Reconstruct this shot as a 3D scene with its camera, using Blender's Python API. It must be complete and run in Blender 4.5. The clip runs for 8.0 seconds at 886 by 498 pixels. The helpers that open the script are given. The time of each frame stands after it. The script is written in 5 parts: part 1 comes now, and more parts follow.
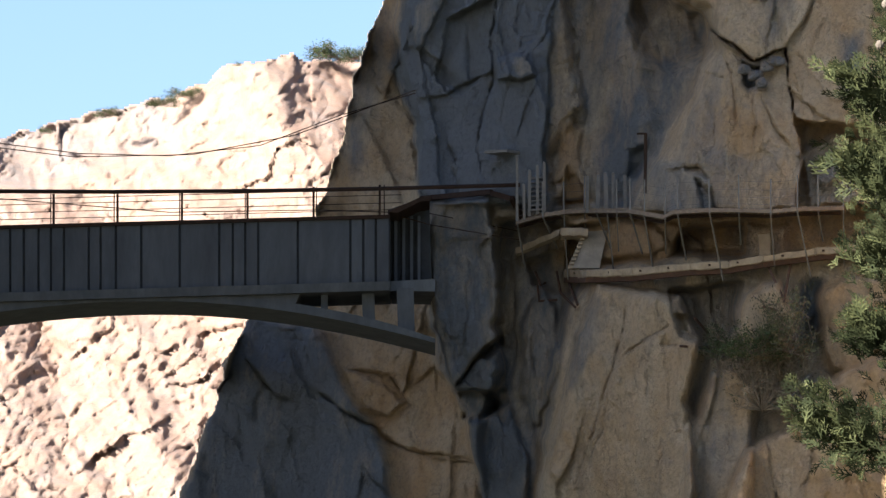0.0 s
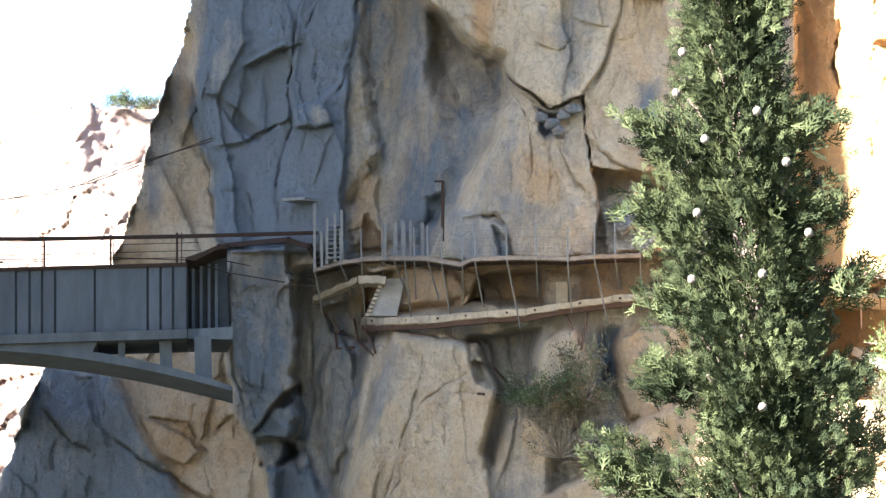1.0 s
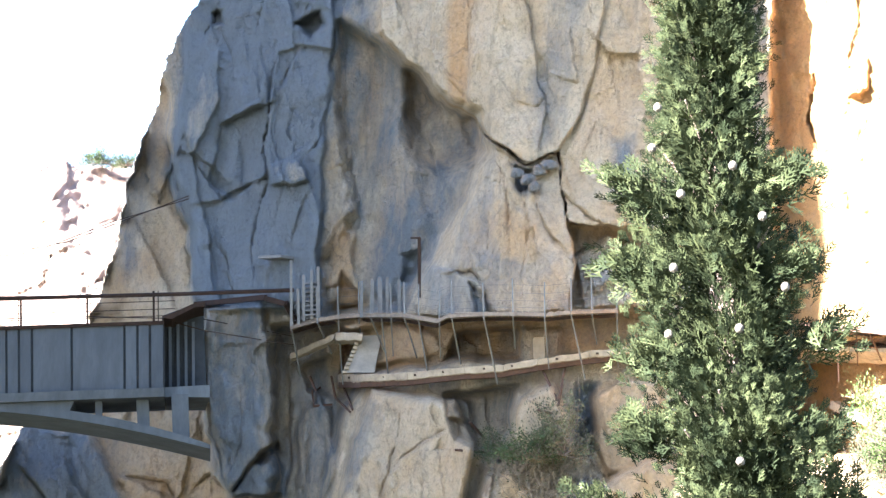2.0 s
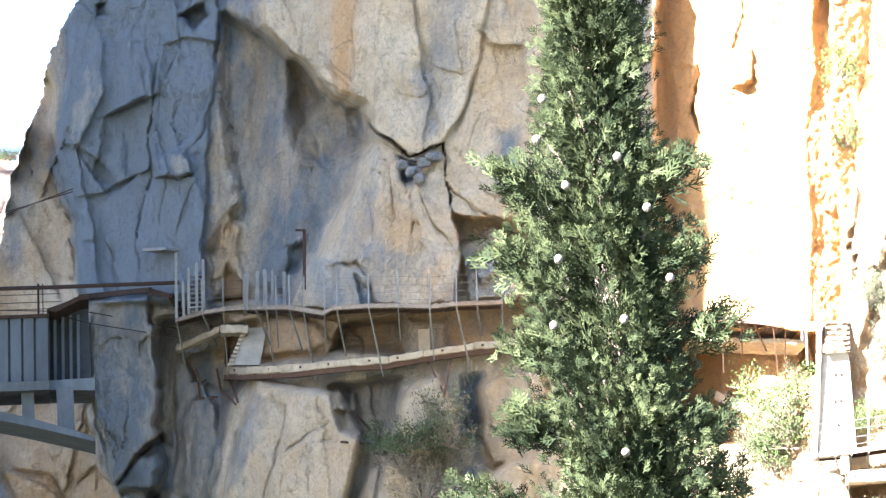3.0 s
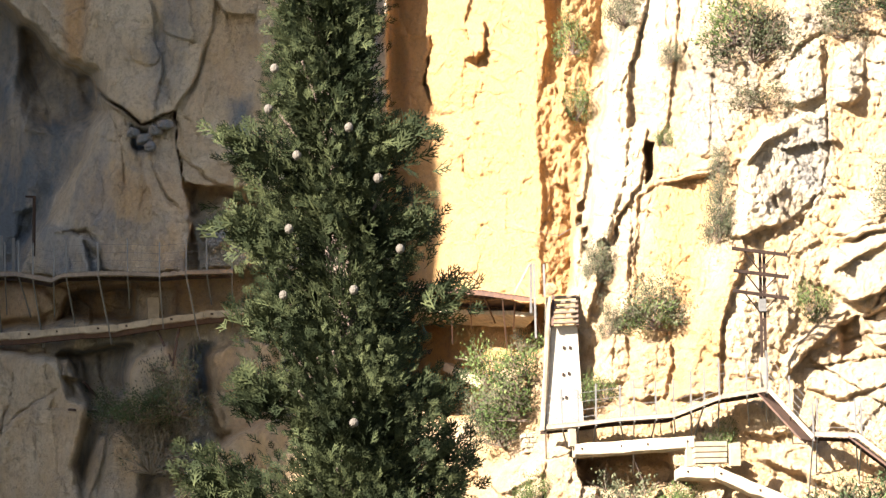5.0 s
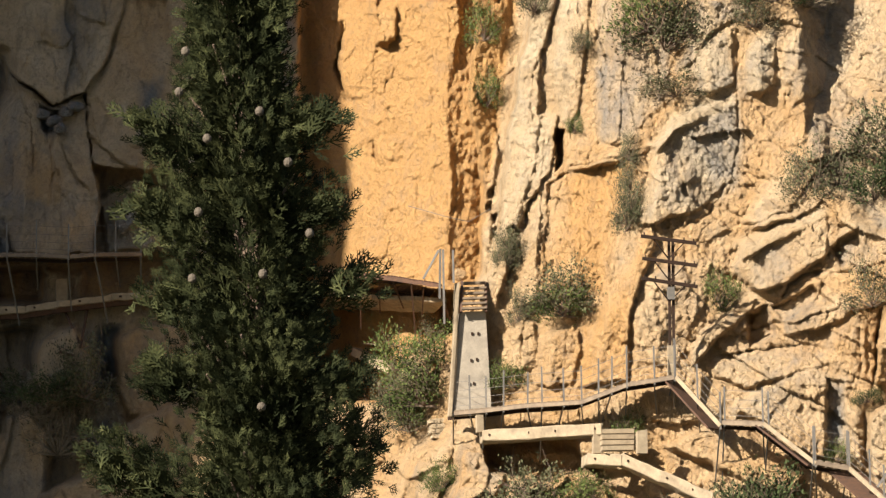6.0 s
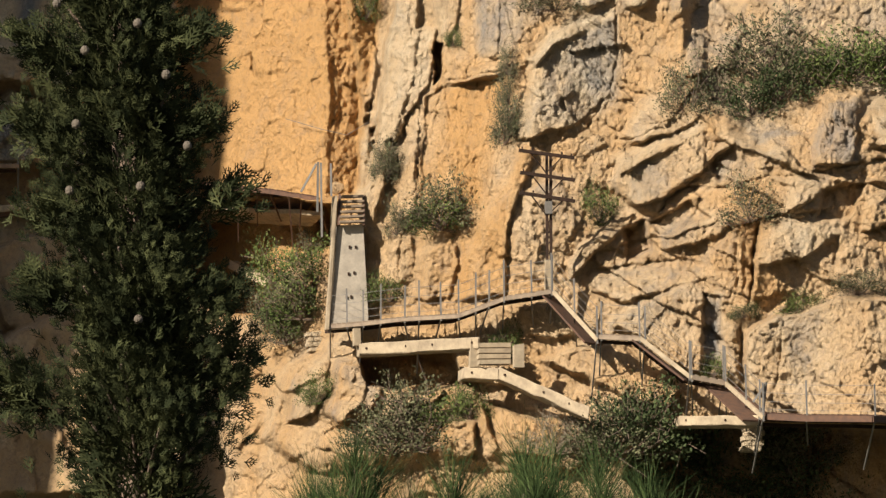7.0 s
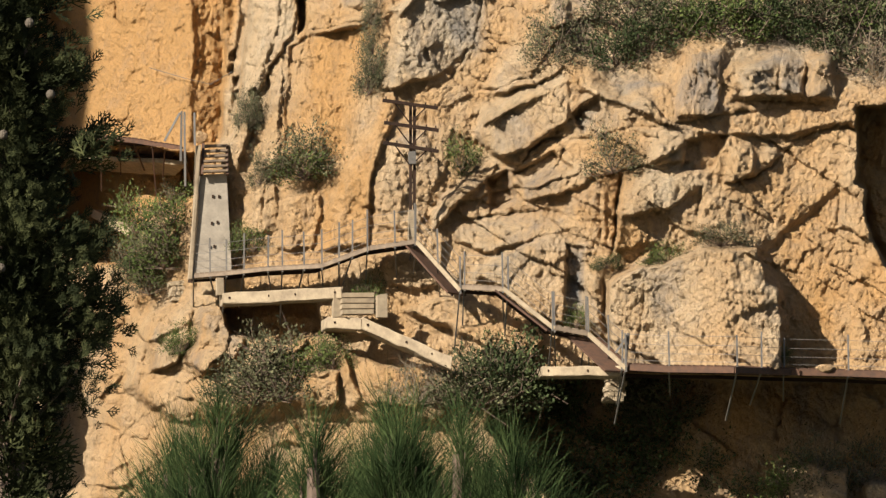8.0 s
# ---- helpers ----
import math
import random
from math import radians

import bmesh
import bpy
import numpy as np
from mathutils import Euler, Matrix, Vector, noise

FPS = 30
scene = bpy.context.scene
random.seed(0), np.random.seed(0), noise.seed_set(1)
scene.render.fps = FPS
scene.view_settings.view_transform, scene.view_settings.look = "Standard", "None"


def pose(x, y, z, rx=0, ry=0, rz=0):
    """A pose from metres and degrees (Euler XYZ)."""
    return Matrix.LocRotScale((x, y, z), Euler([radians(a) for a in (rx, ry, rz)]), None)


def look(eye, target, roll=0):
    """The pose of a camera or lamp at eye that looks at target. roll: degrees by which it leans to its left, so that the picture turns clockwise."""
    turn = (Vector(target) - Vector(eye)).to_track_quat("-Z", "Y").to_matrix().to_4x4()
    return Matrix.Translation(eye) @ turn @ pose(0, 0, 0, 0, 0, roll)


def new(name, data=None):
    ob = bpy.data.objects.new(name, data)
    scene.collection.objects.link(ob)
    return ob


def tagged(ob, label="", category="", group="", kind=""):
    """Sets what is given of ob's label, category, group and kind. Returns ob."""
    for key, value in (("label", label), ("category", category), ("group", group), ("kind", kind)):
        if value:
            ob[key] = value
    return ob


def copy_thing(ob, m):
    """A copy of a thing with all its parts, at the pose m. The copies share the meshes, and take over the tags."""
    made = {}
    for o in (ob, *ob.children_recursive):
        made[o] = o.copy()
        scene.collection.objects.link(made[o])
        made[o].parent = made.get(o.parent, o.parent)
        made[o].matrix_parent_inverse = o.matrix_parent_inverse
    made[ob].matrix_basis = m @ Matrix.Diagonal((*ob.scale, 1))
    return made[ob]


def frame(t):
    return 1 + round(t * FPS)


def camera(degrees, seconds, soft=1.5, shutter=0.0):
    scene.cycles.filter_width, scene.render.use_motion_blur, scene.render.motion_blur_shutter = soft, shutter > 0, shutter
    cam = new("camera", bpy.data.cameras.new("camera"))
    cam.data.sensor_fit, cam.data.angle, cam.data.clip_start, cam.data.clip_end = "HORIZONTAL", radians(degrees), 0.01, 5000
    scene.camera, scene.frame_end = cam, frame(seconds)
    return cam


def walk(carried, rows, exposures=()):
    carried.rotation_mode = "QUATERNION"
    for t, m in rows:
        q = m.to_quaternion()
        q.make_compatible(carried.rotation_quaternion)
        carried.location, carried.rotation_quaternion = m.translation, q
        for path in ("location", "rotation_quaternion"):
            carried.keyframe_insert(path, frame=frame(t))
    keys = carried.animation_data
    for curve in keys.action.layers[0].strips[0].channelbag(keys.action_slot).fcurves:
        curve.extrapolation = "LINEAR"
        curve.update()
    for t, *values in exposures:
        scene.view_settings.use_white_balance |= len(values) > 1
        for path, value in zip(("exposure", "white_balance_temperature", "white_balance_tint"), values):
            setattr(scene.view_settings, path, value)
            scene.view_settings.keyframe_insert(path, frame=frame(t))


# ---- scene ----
# The camera stands on one spot and pans to the right with a long lens.
cam = camera(10.0, 8.0, soft=1.4)
EYE, TILT = 1.6, 8.0
ROWS = [  # seconds, yaw, pitch, roll
    (0.0, -0.000, 0.000, 0.005),
    (0.5, -0.968, 0.095, 0.037),
    (1.0, -2.291, 0.539, 0.053),
    (1.2, -2.611, 0.752, 0.274),
    (2.3, -2.574, 1.259, 0.490),
    (2.5, -3.125, 1.298, 0.588),
    (3.0, -3.859, 1.072, 0.632),
    (3.5, -4.483, 0.474, 0.510),
    (4.0, -5.049, 0.516, 0.359),
    (4.5, -5.927, 0.693, 0.120),
    (4.7, -6.383, 0.702, 0.116),
    (5.8, -7.720, 0.747, -0.530),
    (6.0, -7.935, 0.555, -0.575),
    (6.5, -8.549, 0.117, -0.694),
    (7.0, -9.331, -0.406, -0.848),
    (7.5, -10.107, -0.728, -0.922),
    (8.0, -10.886, -0.946, -1.068),
]
walk(cam, [(t, pose(0, 0, EYE, TILT) @ pose(0, 0, 0, 0, 0, yaw) @ pose(0, 0, 0, pitch) @ pose(0, 0, 0, 0, roll) @ pose(0, 0, 0, 90)) for t, yaw, pitch, roll in ROWS],
     exposures=[(0.0, 2.6, 5700, 14), (0.5, 3.25, 5650, 13), (1.0, 4.15, 5250, 11), (1.2, 4.3, 5250, 12), (2.5, 4.6, 5050, 11), (3.5, 4.6, 5050, 11), (4.0, 4.1, 5200, 15), (4.5, 3.9, 5300, 16), (4.8, 3.3, 5500, 14), (5.6, 1.6, 6300, 12), (6.0, 1.4, 6300, 12), (7.0, 1.1, 6300, 12), (8.0, 1.05, 6250, 12)])

# ---- light: low sun from behind on the left, clear sky ----
SUN_WAY = Vector((1.4, 1.0, -1.0)).normalized()
world = bpy.data.worlds.new("sky")
scene.world = world
world.use_nodes = True
sky = world.node_tree.nodes.new("ShaderNodeTexSky")
sky.sky_type, sky.sun_disc = "NISHITA", False
sky.dust_density, sky.altitude = 1.8, 300
sky.sun_elevation = math.asin(-SUN_WAY.z)
sky.sun_rotation = math.atan2(-SUN_WAY.x, -SUN_WAY.y)
back = world.node_tree.nodes["Background"]
back.inputs["Strength"].default_value = 0.037
world.node_tree.links.new(sky.outputs[0], back.inputs[0])
lamp = bpy.data.lights.new("sun", "SUN")
lamp.energy, lamp.angle, lamp.color = 5.0, radians(0.5), (1.0, 0.9, 0.74)
sun = new("sun", lamp)
sun.matrix_world = look((0, 0, 300), Vector((0, 0, 300)) + SUN_WAY)

# ---- survey: bearing a (right) and rise b (up) as seen from the viewpoint, in units of 0.1116 mrad, and distance d ahead ----
SPAN = 784 / math.tan(radians(5))
TIP = pose(0, 0, EYE, TILT)


def at(a, b, d):
    return TIP @ Vector((a / SPAN * d, d, b / SPAN * d))


def at_grid(a, b, d):
    p = np.stack([a / SPAN * d, d, b / SPAN * d], -1)
    m = np.array(TIP)
    return p @ m[:3, :3].T + m[:3, 3]


# ---- materials ----
def material(name):
    m = bpy.data.materials.new(name)
    m.use_nodes = True
    return m, m.node_tree, m.node_tree.nodes["Principled BSDF"]


def node(tree, kind, **values):
    n = tree.nodes.new(kind)
    for key, value in values.items():
        n.inputs[key.replace("_", " ")].default_value = value
    return n


def mix(tree, factor, one, two):
    n = tree.nodes.new("ShaderNodeMix")
    n.data_type = "RGBA"
    for socket, value in ((n.inputs[0], factor), (n.inputs[6], one), (n.inputs[7], two)):
        if isinstance(value, (tuple, float, int)):
            socket.default_value = value if isinstance(value, (float, int)) else (*value, 1)
        else:
            tree.links.new(value, socket)
    return n.outputs[2]


def ramp(tree, value, low, high):
    n = tree.nodes.new("ShaderNodeMapRange")
    tree.links.new(value, n.inputs[0])
    n.inputs[1].default_value, n.inputs[2].default_value = low, high
    return n.outputs[0]


def grain(tree, scale, detail=6.0, rough=0.6, stretch=(1, 1, 1)):
    where = tree.nodes.new("ShaderNodeTexCoord")
    move = node(tree, "ShaderNodeMapping", Scale=stretch)
    tree.links.new(where.outputs["Object"], move.inputs[0])
    n = node(tree, "ShaderNodeTexNoise", Scale=scale, Detail=detail, Roughness=rough)
    tree.links.new(move.outputs[0], n.inputs[0])
    return n.outputs[0]


def bump(tree, shader, height, strength, distance):
    n = node(tree, "ShaderNodeBump", Strength=strength, Distance=distance)
    tree.links.new(height, n.inputs["Height"])
    tree.links.new(n.outputs[0], shader.inputs["Normal"])


def attribute(tree, name):
    n = tree.nodes.new("ShaderNodeAttribute")
    n.attribute_name = name
    return n.outputs["Fac"]


def rock(name, pale, ochre, patina, dark):
    """Limestone: pale body, ochre stains, blue-grey patina, dark lichen streaks."""
    m, tree, shader = material(name)
    body = mix(tree, ramp(tree, grain(tree, 0.45, 5, 0.62), 0.32, 0.7), pale, tuple(c * f for c, f in zip(pale, (0.8, 0.72, 0.62))))
    body = mix(tree, ramp(tree, grain(tree, 2.6, 6, 0.7), 0.5, 0.78), body, tuple(c * 0.62 for c in pale))
    add = tree.nodes.new("ShaderNodeMath")
    add.operation = "MULTIPLY_ADD"
    tree.links.new(grain(tree, 0.35, 6, 0.65, (1, 1, 0.45)), add.inputs[0])
    add.inputs[1].default_value = 1.1
    tree.links.new(attribute(tree, "ochre"), add.inputs[2])
    body = mix(tree, ramp(tree, add.outputs[0], 0.55, 1.2), body, ochre)
    add = tree.nodes.new("ShaderNodeMath")
    add.operation = "MULTIPLY_ADD"
    tree.links.new(grain(tree, 0.42, 8, 0.72, (1, 1, 0.42)), add.inputs[0])
    add.inputs[1].default_value = 1.2
    tree.links.new(attribute(tree, "patina"), add.inputs[2])
    body = mix(tree, ramp(tree, add.outputs[0], 0.66, 1.02), body, patina)
    body = mix(tree, ramp(tree, grain(tree, 0.8, 7, 0.75), 0.52, 0.72), body, mix(tree, 0.3, body, patina))
    streak = ramp(tree, grain(tree, 1.3, 5, 0.6, (1, 1, 0.22)), 0.6, 0.78)
    body = mix(tree, streak, body, mix(tree, 0.45, body, dark))
    speck = ramp(tree, grain(tree, 9.0, 4, 0.7), 0.62, 0.75)
    body = mix(tree, speck, body, mix(tree, 0.4, body, dark))
    where = tree.nodes.new("ShaderNodeTexCoord")
    bend = node(tree, "ShaderNodeTexNoise", Scale=0.9, Detail=5.0, Roughness=0.6)
    tree.links.new(where.outputs["Object"], bend.inputs[0])
    shift = tree.nodes.new("ShaderNodeVectorMath")
    shift.operation = "MULTIPLY_ADD"
    tree.links.new(bend.outputs[1], shift.inputs[0])
    shift.inputs[1].default_value = (1.6, 1.6, 1.6)
    tree.links.new(where.outputs["Object"], shift.inputs[2])
    squeeze = node(tree, "ShaderNodeMapping", Scale=(1.0, 0.25, 0.42), Rotation=(0, 0.35, 0))
    tree.links.new(shift.outputs[0], squeeze.inputs[0])
    net = node(tree, "ShaderNodeTexVoronoi", Scale=0.62)
    net.feature = "DISTANCE_TO_EDGE"
    tree.links.new(squeeze.outputs[0], net.inputs["Vector"])
    line = ramp(tree, net.outputs["Distance"], 0.022, 0.006)
    some = tree.nodes.new("ShaderNodeMath")
    some.operation = "MULTIPLY"
    tree.links.new(line, some.inputs[0])
    tree.links.new(ramp(tree, grain(tree, 0.55, 4, 0.6), 0.52, 0.64), some.inputs[1])
    body = mix(tree, some.outputs[0], body, mix(tree, 0.3, body, dark))
    body = mix(tree, ramp(tree, grain(tree, 6.0, 5, 0.75), 0.38, 0.5), mix(tree, 0.24, body, dark), body)
    tree.links.new(body, shader.inputs["Base Color"])
    shader.inputs["Roughness"].default_value = 0.92
    shader.inputs["Specular IOR Level"].default_value = 0.2
    coarse = node(tree, "ShaderNodeBump", Strength=1.0, Distance=0.2)
    tree.links.new(grain(tree, 3.0, 9, 0.74), coarse.inputs["Height"])
    fine = node(tree, "ShaderNodeBump", Strength=1.0, Distance=0.2)
    tree.links.new(grain(tree, 11.0, 5, 0.7), fine.inputs["Height"])
    tree.links.new(coarse.outputs[0], fine.inputs["Normal"])
    groove = node(tree, "ShaderNodeBump", Strength=0.6, Distance=0.06)
    groove.invert = True
    tree.links.new(some.outputs[0], groove.inputs["Height"])
    tree.links.new(fine.outputs[0], groove.inputs["Normal"])
    tree.links.new(groove.outputs[0], shader.inputs["Normal"])
    return m


ROCK = rock("limestone", (0.63, 0.515, 0.355), (0.54, 0.315, 0.125), (0.18, 0.19, 0.198), (0.075, 0.07, 0.065))
FAR_ROCK = rock("far_limestone", (0.37, 0.275, 0.215), (0.35, 0.205, 0.14), (0.24, 0.215, 0.2), (0.09, 0.08, 0.07))


def plain(name, colour, colour2, rough=0.8, metal=0.0, scale=3.0, relief=0.01, stretch=(1, 1, 1)):
    m, tree, shader = material(name)
    body = mix(tree, ramp(tree, grain(tree, scale, 6, 0.65, stretch), 0.35, 0.68), colour, colour2)
    body = mix(tree, ramp(tree, grain(tree, scale * 7, 4, 0.6, stretch), 0.5, 0.8), body, tuple(c * 0.7 for c in colour))
    tree.links.new(body, shader.inputs["Base Color"])
    shader.inputs["Roughness"].default_value, shader.inputs["Metallic"].default_value = rough, metal
    bump(tree, shader, grain(tree, scale * 6, 5, 0.6, stretch), 0.6, relief)
    return m


CONCRETE = plain("old_concrete", (0.36, 0.285, 0.185), (0.19, 0.145, 0.095), 0.9, 0, 2.6, 0.02)
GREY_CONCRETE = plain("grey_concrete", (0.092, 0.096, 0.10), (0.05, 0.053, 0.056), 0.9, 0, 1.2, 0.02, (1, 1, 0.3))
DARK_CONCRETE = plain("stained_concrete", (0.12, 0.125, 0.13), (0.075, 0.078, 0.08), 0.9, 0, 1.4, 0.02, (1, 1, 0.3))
RAMP = plain("worn_concrete", (0.33, 0.285, 0.22), (0.21, 0.18, 0.14), 0.9, 0, 2.0, 0.02)
PANEL = plain("stained_panel", (0.075, 0.08, 0.086), (0.042, 0.045, 0.05), 0.85, 0, 1.1, 0.01, (1, 1, 0.18))
PLANK = plain("weathered_planks", (0.22, 0.165, 0.11), (0.115, 0.085, 0.06), 0.85, 0, 3.0, 0.01)
STEEL = plain("galvanised_steel", (0.17, 0.155, 0.135), (0.10, 0.092, 0.082), 0.7, 0.1, 4.0, 0.002)
RUST = plain("rusty_iron", (0.11, 0.055, 0.03), (0.055, 0.032, 0.022), 0.85, 0.2, 5.0, 0.004)
IRON = plain("dark_iron", (0.042, 0.024, 0.016), (0.022, 0.015, 0.011), 0.85, 0.0, 5.0, 0.003)
IRON.node_tree.nodes["Principled BSDF"].inputs["Specular IOR Level"].default_value = 0.12
# Near-black: shade of the panel gaps and end recess, put into the colour.
VOID = plain("painted_shade", (0.03, 0.032, 0.035), (0.018, 0.019, 0.02), 0.9, 0.0, 2.0, 0.004)
SOIL = plain("scrub_ground", (0.075, 0.07, 0.035), (0.035, 0.04, 0.018), 0.95, 0, 0.3, 0.05)

# ---- noise on arrays ----
def lattice(x, y, seed):
    """Smooth value noise, about -1 to 1."""
    table = np.random.default_rng(seed).random((128, 128)) * 2 - 1
    i, j = np.floor(x).astype(int), np.floor(y).astype(int)
    u, v = x - i, y - j
    u, v = u * u * (3 - 2 * u), v * v * (3 - 2 * v)
    g = lambda p, q: table[p % 128, q % 128]
    return (g(i, j) * (1 - u) + g(i + 1, j) * u) * (1 - v) + (g(i, j + 1) * (1 - u) + g(i + 1, j + 1) * u) * v


def fractal(x, y, seed, octaves=5, gain=0.5):
    total, size = 0, 1.0
    for k in range(octaves):
        total = total + size * lattice(x * 2 ** k, y * 2 ** k, seed + k)
        size *= gain
    return total


def ridges(x, y, seed, octaves=4, gain=0.55):
    """Sharp-crested noise, about -1 to 1."""
    total, size = 0, 1.0
    for k in range(octaves):
        total = total + size * (1 - 2.6 * np.abs(lattice(x * 2.1 ** k, y * 2.1 ** k, seed + k)))
        size *= gain
    return total


def chips(x, y, seed, tilt=1.0, step=0.5):
    """Broken faces: each cell of an uneven net has its own offset and tilt."""
    rng = np.random.default_rng(seed)
    table = rng.random((64, 64, 5))
    i, j = np.floor(x).astype(int), np.floor(y).astype(int)
    best = np.full(x.shape, 9.0)
    out = np.zeros(x.shape)
    for p in (-1, 0, 1):
        for q in (-1, 0, 1):
            cell = table[(i + p) % 64, (j + q) % 64]
            dx, dy = x - (i + p + cell[..., 0]), y - (j + q + cell[..., 1])
            r = dx * dx + dy * dy
            near = r < best
            best = np.where(near, r, best)
            out = np.where(near, (cell[..., 2] - 0.5) * 2 * step + ((cell[..., 3] - 0.5) * dx + (cell[..., 4] - 0.5) * dy) * 2 * tilt, out)
    return out


def part(name, data, mat, parent=None, label=""):
    """One mesh object, from a bmesh or from (vertices, faces)."""
    if isinstance(data, bpy.types.Mesh):
        mesh = data
    else:
        mesh = bpy.data.meshes.new(name)
        if isinstance(data, tuple):
            mesh.from_pydata(*[list(map(tuple, data[0])), [], list(map(tuple, data[1]))])
        else:
            data.to_mesh(mesh)
            data.free()
    if mat and not mesh.materials:
        mesh.materials.append(mat)
    ob = new(name, mesh)
    if parent:
        ob.parent = parent
    return tagged(ob, label)


class Face:
    """A rock face: distance over bearing and rise, shaped by proud and sunken masses, cracks and broken surfaces."""

    def __init__(self, bearings, rises, seed, wander=14.0, fray=2.2):
        self.a, self.b = np.meshgrid(bearings, rises)
        self.wa = self.a + wander * fractal(self.a / 70, self.b / 70, seed + 50, 4)
        self.wb = self.b + wander * fractal(self.a / 70, self.b / 70, seed + 60, 4)
        self.wa += fray * fractal(self.a / 17, self.b / 17, seed + 52, 2)
        self.wb += fray * fractal(self.a / 17, self.b / 17, seed + 62, 2)
        self.d = np.zeros(self.a.shape)
        self.ochre, self.patina = np.zeros(self.a.shape), np.zeros(self.a.shape)
        self.seed, self.gain, self.slip, self.cut, self.flank = seed, 1.0, 0.0, 1.0, None

    def inside(self, outline):
        """How far each point lies inside the outline (outside: minus)."""
        p = np.array(outline, float)
        q = np.roll(p, -1, 0)
        far = np.full(self.a.shape, 1e9)
        odd = np.zeros(self.a.shape, bool)
        for (x0, y0), (x1, y1) in zip(p, q):
            ex, ey = x1 - x0, y1 - y0
            k = np.clip(((self.wa - x0) * ex + (self.wb - y0) * ey) / (ex * ex + ey * ey + 1e-9), 0, 1)
            far = np.minimum(far, np.hypot(self.wa - x0 - k * ex, self.wb - y0 - k * ey))
            odd ^= ((y0 > self.wb) != (y1 > self.wb)) & (self.wa < x0 + (self.wb - y0) * ex / (ey if abs(ey) > 1e-9 else 1e-9))
        return np.where(odd, far, -far)

    def reach(self, outline):
        """The outline's left rim at each rise and its upper rim at each bearing."""
        p = np.array(outline, float)
        left_rim, top_rim = np.full(self.a.shape, 1e5), np.full(self.a.shape, -1e5)
        for (x0, y0), (x1, y1) in zip(p, np.roll(p, -1, 0)):
            if y0 != y1:
                k = (self.wb - y0) / (y1 - y0)
                left_rim = np.where((k >= 0) & (k <= 1), np.minimum(left_rim, x0 + k * (x1 - x0)), left_rim)
            if x0 != x1:
                k = (self.wa - x0) / (x1 - x0)
                top_rim = np.where((k >= 0) & (k <= 1), np.maximum(top_rim, y0 + k * (y1 - y0)), top_rim)
        return np.where(left_rim > 9e4, self.wa, left_rim), np.where(top_rim < -9e4, self.wb, top_rim)

    def mass(self, outline, out, soft=6.0, round_=0.0, lean=(0, 0), ochre=None, patina=None):
        """Brings the rock within the outline forward by out metres (minus: back), rounded off over round_ units towards its rim."""
        s = self.inside(outline)
        out = out * self.gain
        k = np.clip(s / soft + 0.5, 0, 1)
        k = k * k * (3 - 2 * k)
        c = np.mean(np.array(outline, float), 0)
        rise = out + lean[0] * (self.a - c[0]) + lean[1] * (self.b - c[1])
        if self.slip and out > 0:  # proud at its upper left, merging with the wall at its lower right
            lo, hi = np.min(outline, 0), np.max(outline, 0)
            rise = rise - out * self.slip * np.clip(0.75 * (self.a - lo[0]) / (hi[0] - lo[0]) + 0.35 * (hi[1] - self.b) / (hi[1] - lo[1]), 0, 1.1)
        if self.flank and out > 0:  # broad left and upper faces in place of a sharp step
            left_rim, top_rim = self.reach(outline)
            rise = rise * np.clip((self.wa - left_rim) / self.flank[0], 0, 1) ** 0.8 * np.clip((top_rim - self.wb) / self.flank[1], 0.15, 1)
        elif round_:
            edge = np.clip(1 - s / (round_ * 0.65), 0, 1)
            rise = rise - abs(out) * 0.75 * edge ** 2.2
        self.d -= k * rise
        wide = np.clip(s / 24 + 0.5, 0, 1)
        if ochre is not None:
            self.ochre += (ochre - self.ochre) * wide
        if patina is not None:
            self.patina += (patina - self.patina) * wide

    def tint(self, outline, soft, ochre=None, patina=None):
        """Stains the rock within the outline, fading over soft units."""
        k = np.clip(self.inside(outline) / soft + 0.5, 0, 1)
        if ochre is not None:
            self.ochre += (ochre - self.ochre) * k
        if patina is not None:
            self.patina += (patina - self.patina) * k

    def crack(self, line, width, deep):
        """A joint: a thin uneven groove, with the rock on one of its sides standing a little proud."""
        deep = deep * self.cut
        far, side, along = np.full(self.a.shape, 1e9), np.zeros(self.a.shape), np.zeros(self.a.shape)
        for i, ((x0, y0), (x1, y1)) in enumerate(zip(line, line[1:])):
            ex, ey = x1 - x0, y1 - y0
            k = np.clip(((self.wa - x0) * ex + (self.wb - y0) * ey) / (ex * ex + ey * ey + 1e-9), 0, 1)
            r = np.hypot(self.wa - x0 - k * ex, self.wb - y0 - k * ey)
            near = r < far
            far = np.where(near, r, far)
            side = np.where(near, np.sign((self.wa - x0) * ey - (self.wb - y0) * ex), side)
            along = np.where(near, (i + k) / (len(line) - 1), along)
        fade = np.sqrt(np.clip(np.sin(np.pi * along), 0, 1))
        uneven = 0.45 + 0.55 * np.clip(0.5 + lattice(self.a / 16, self.b / 16, self.seed + 90), 0, 1)
        self.d += 0.5 * deep * uneven * fade * np.clip(1.1 - far / (width * uneven), 0, 1)
        self.d += 0.35 * deep * fade * side * np.exp(-far / 45)

    def build(self, name, mat, keep=None, deep=25.0, foot=None):
        """The sheet of rock, with sides that run back from its rim."""
        a, b, d = self.a, self.b, self.d.copy()
        if keep is None:
            keep = np.ones(a.shape, bool)
        ring = np.zeros(a.shape, bool)
        ring[1:] |= keep[:-1]
        ring[:-1] |= keep[1:]
        ring[:, 1:] |= keep[:, :-1]
        ring[:, :-1] |= keep[:, 1:]
        ring &= ~keep
        border = np.zeros(a.shape, bool)
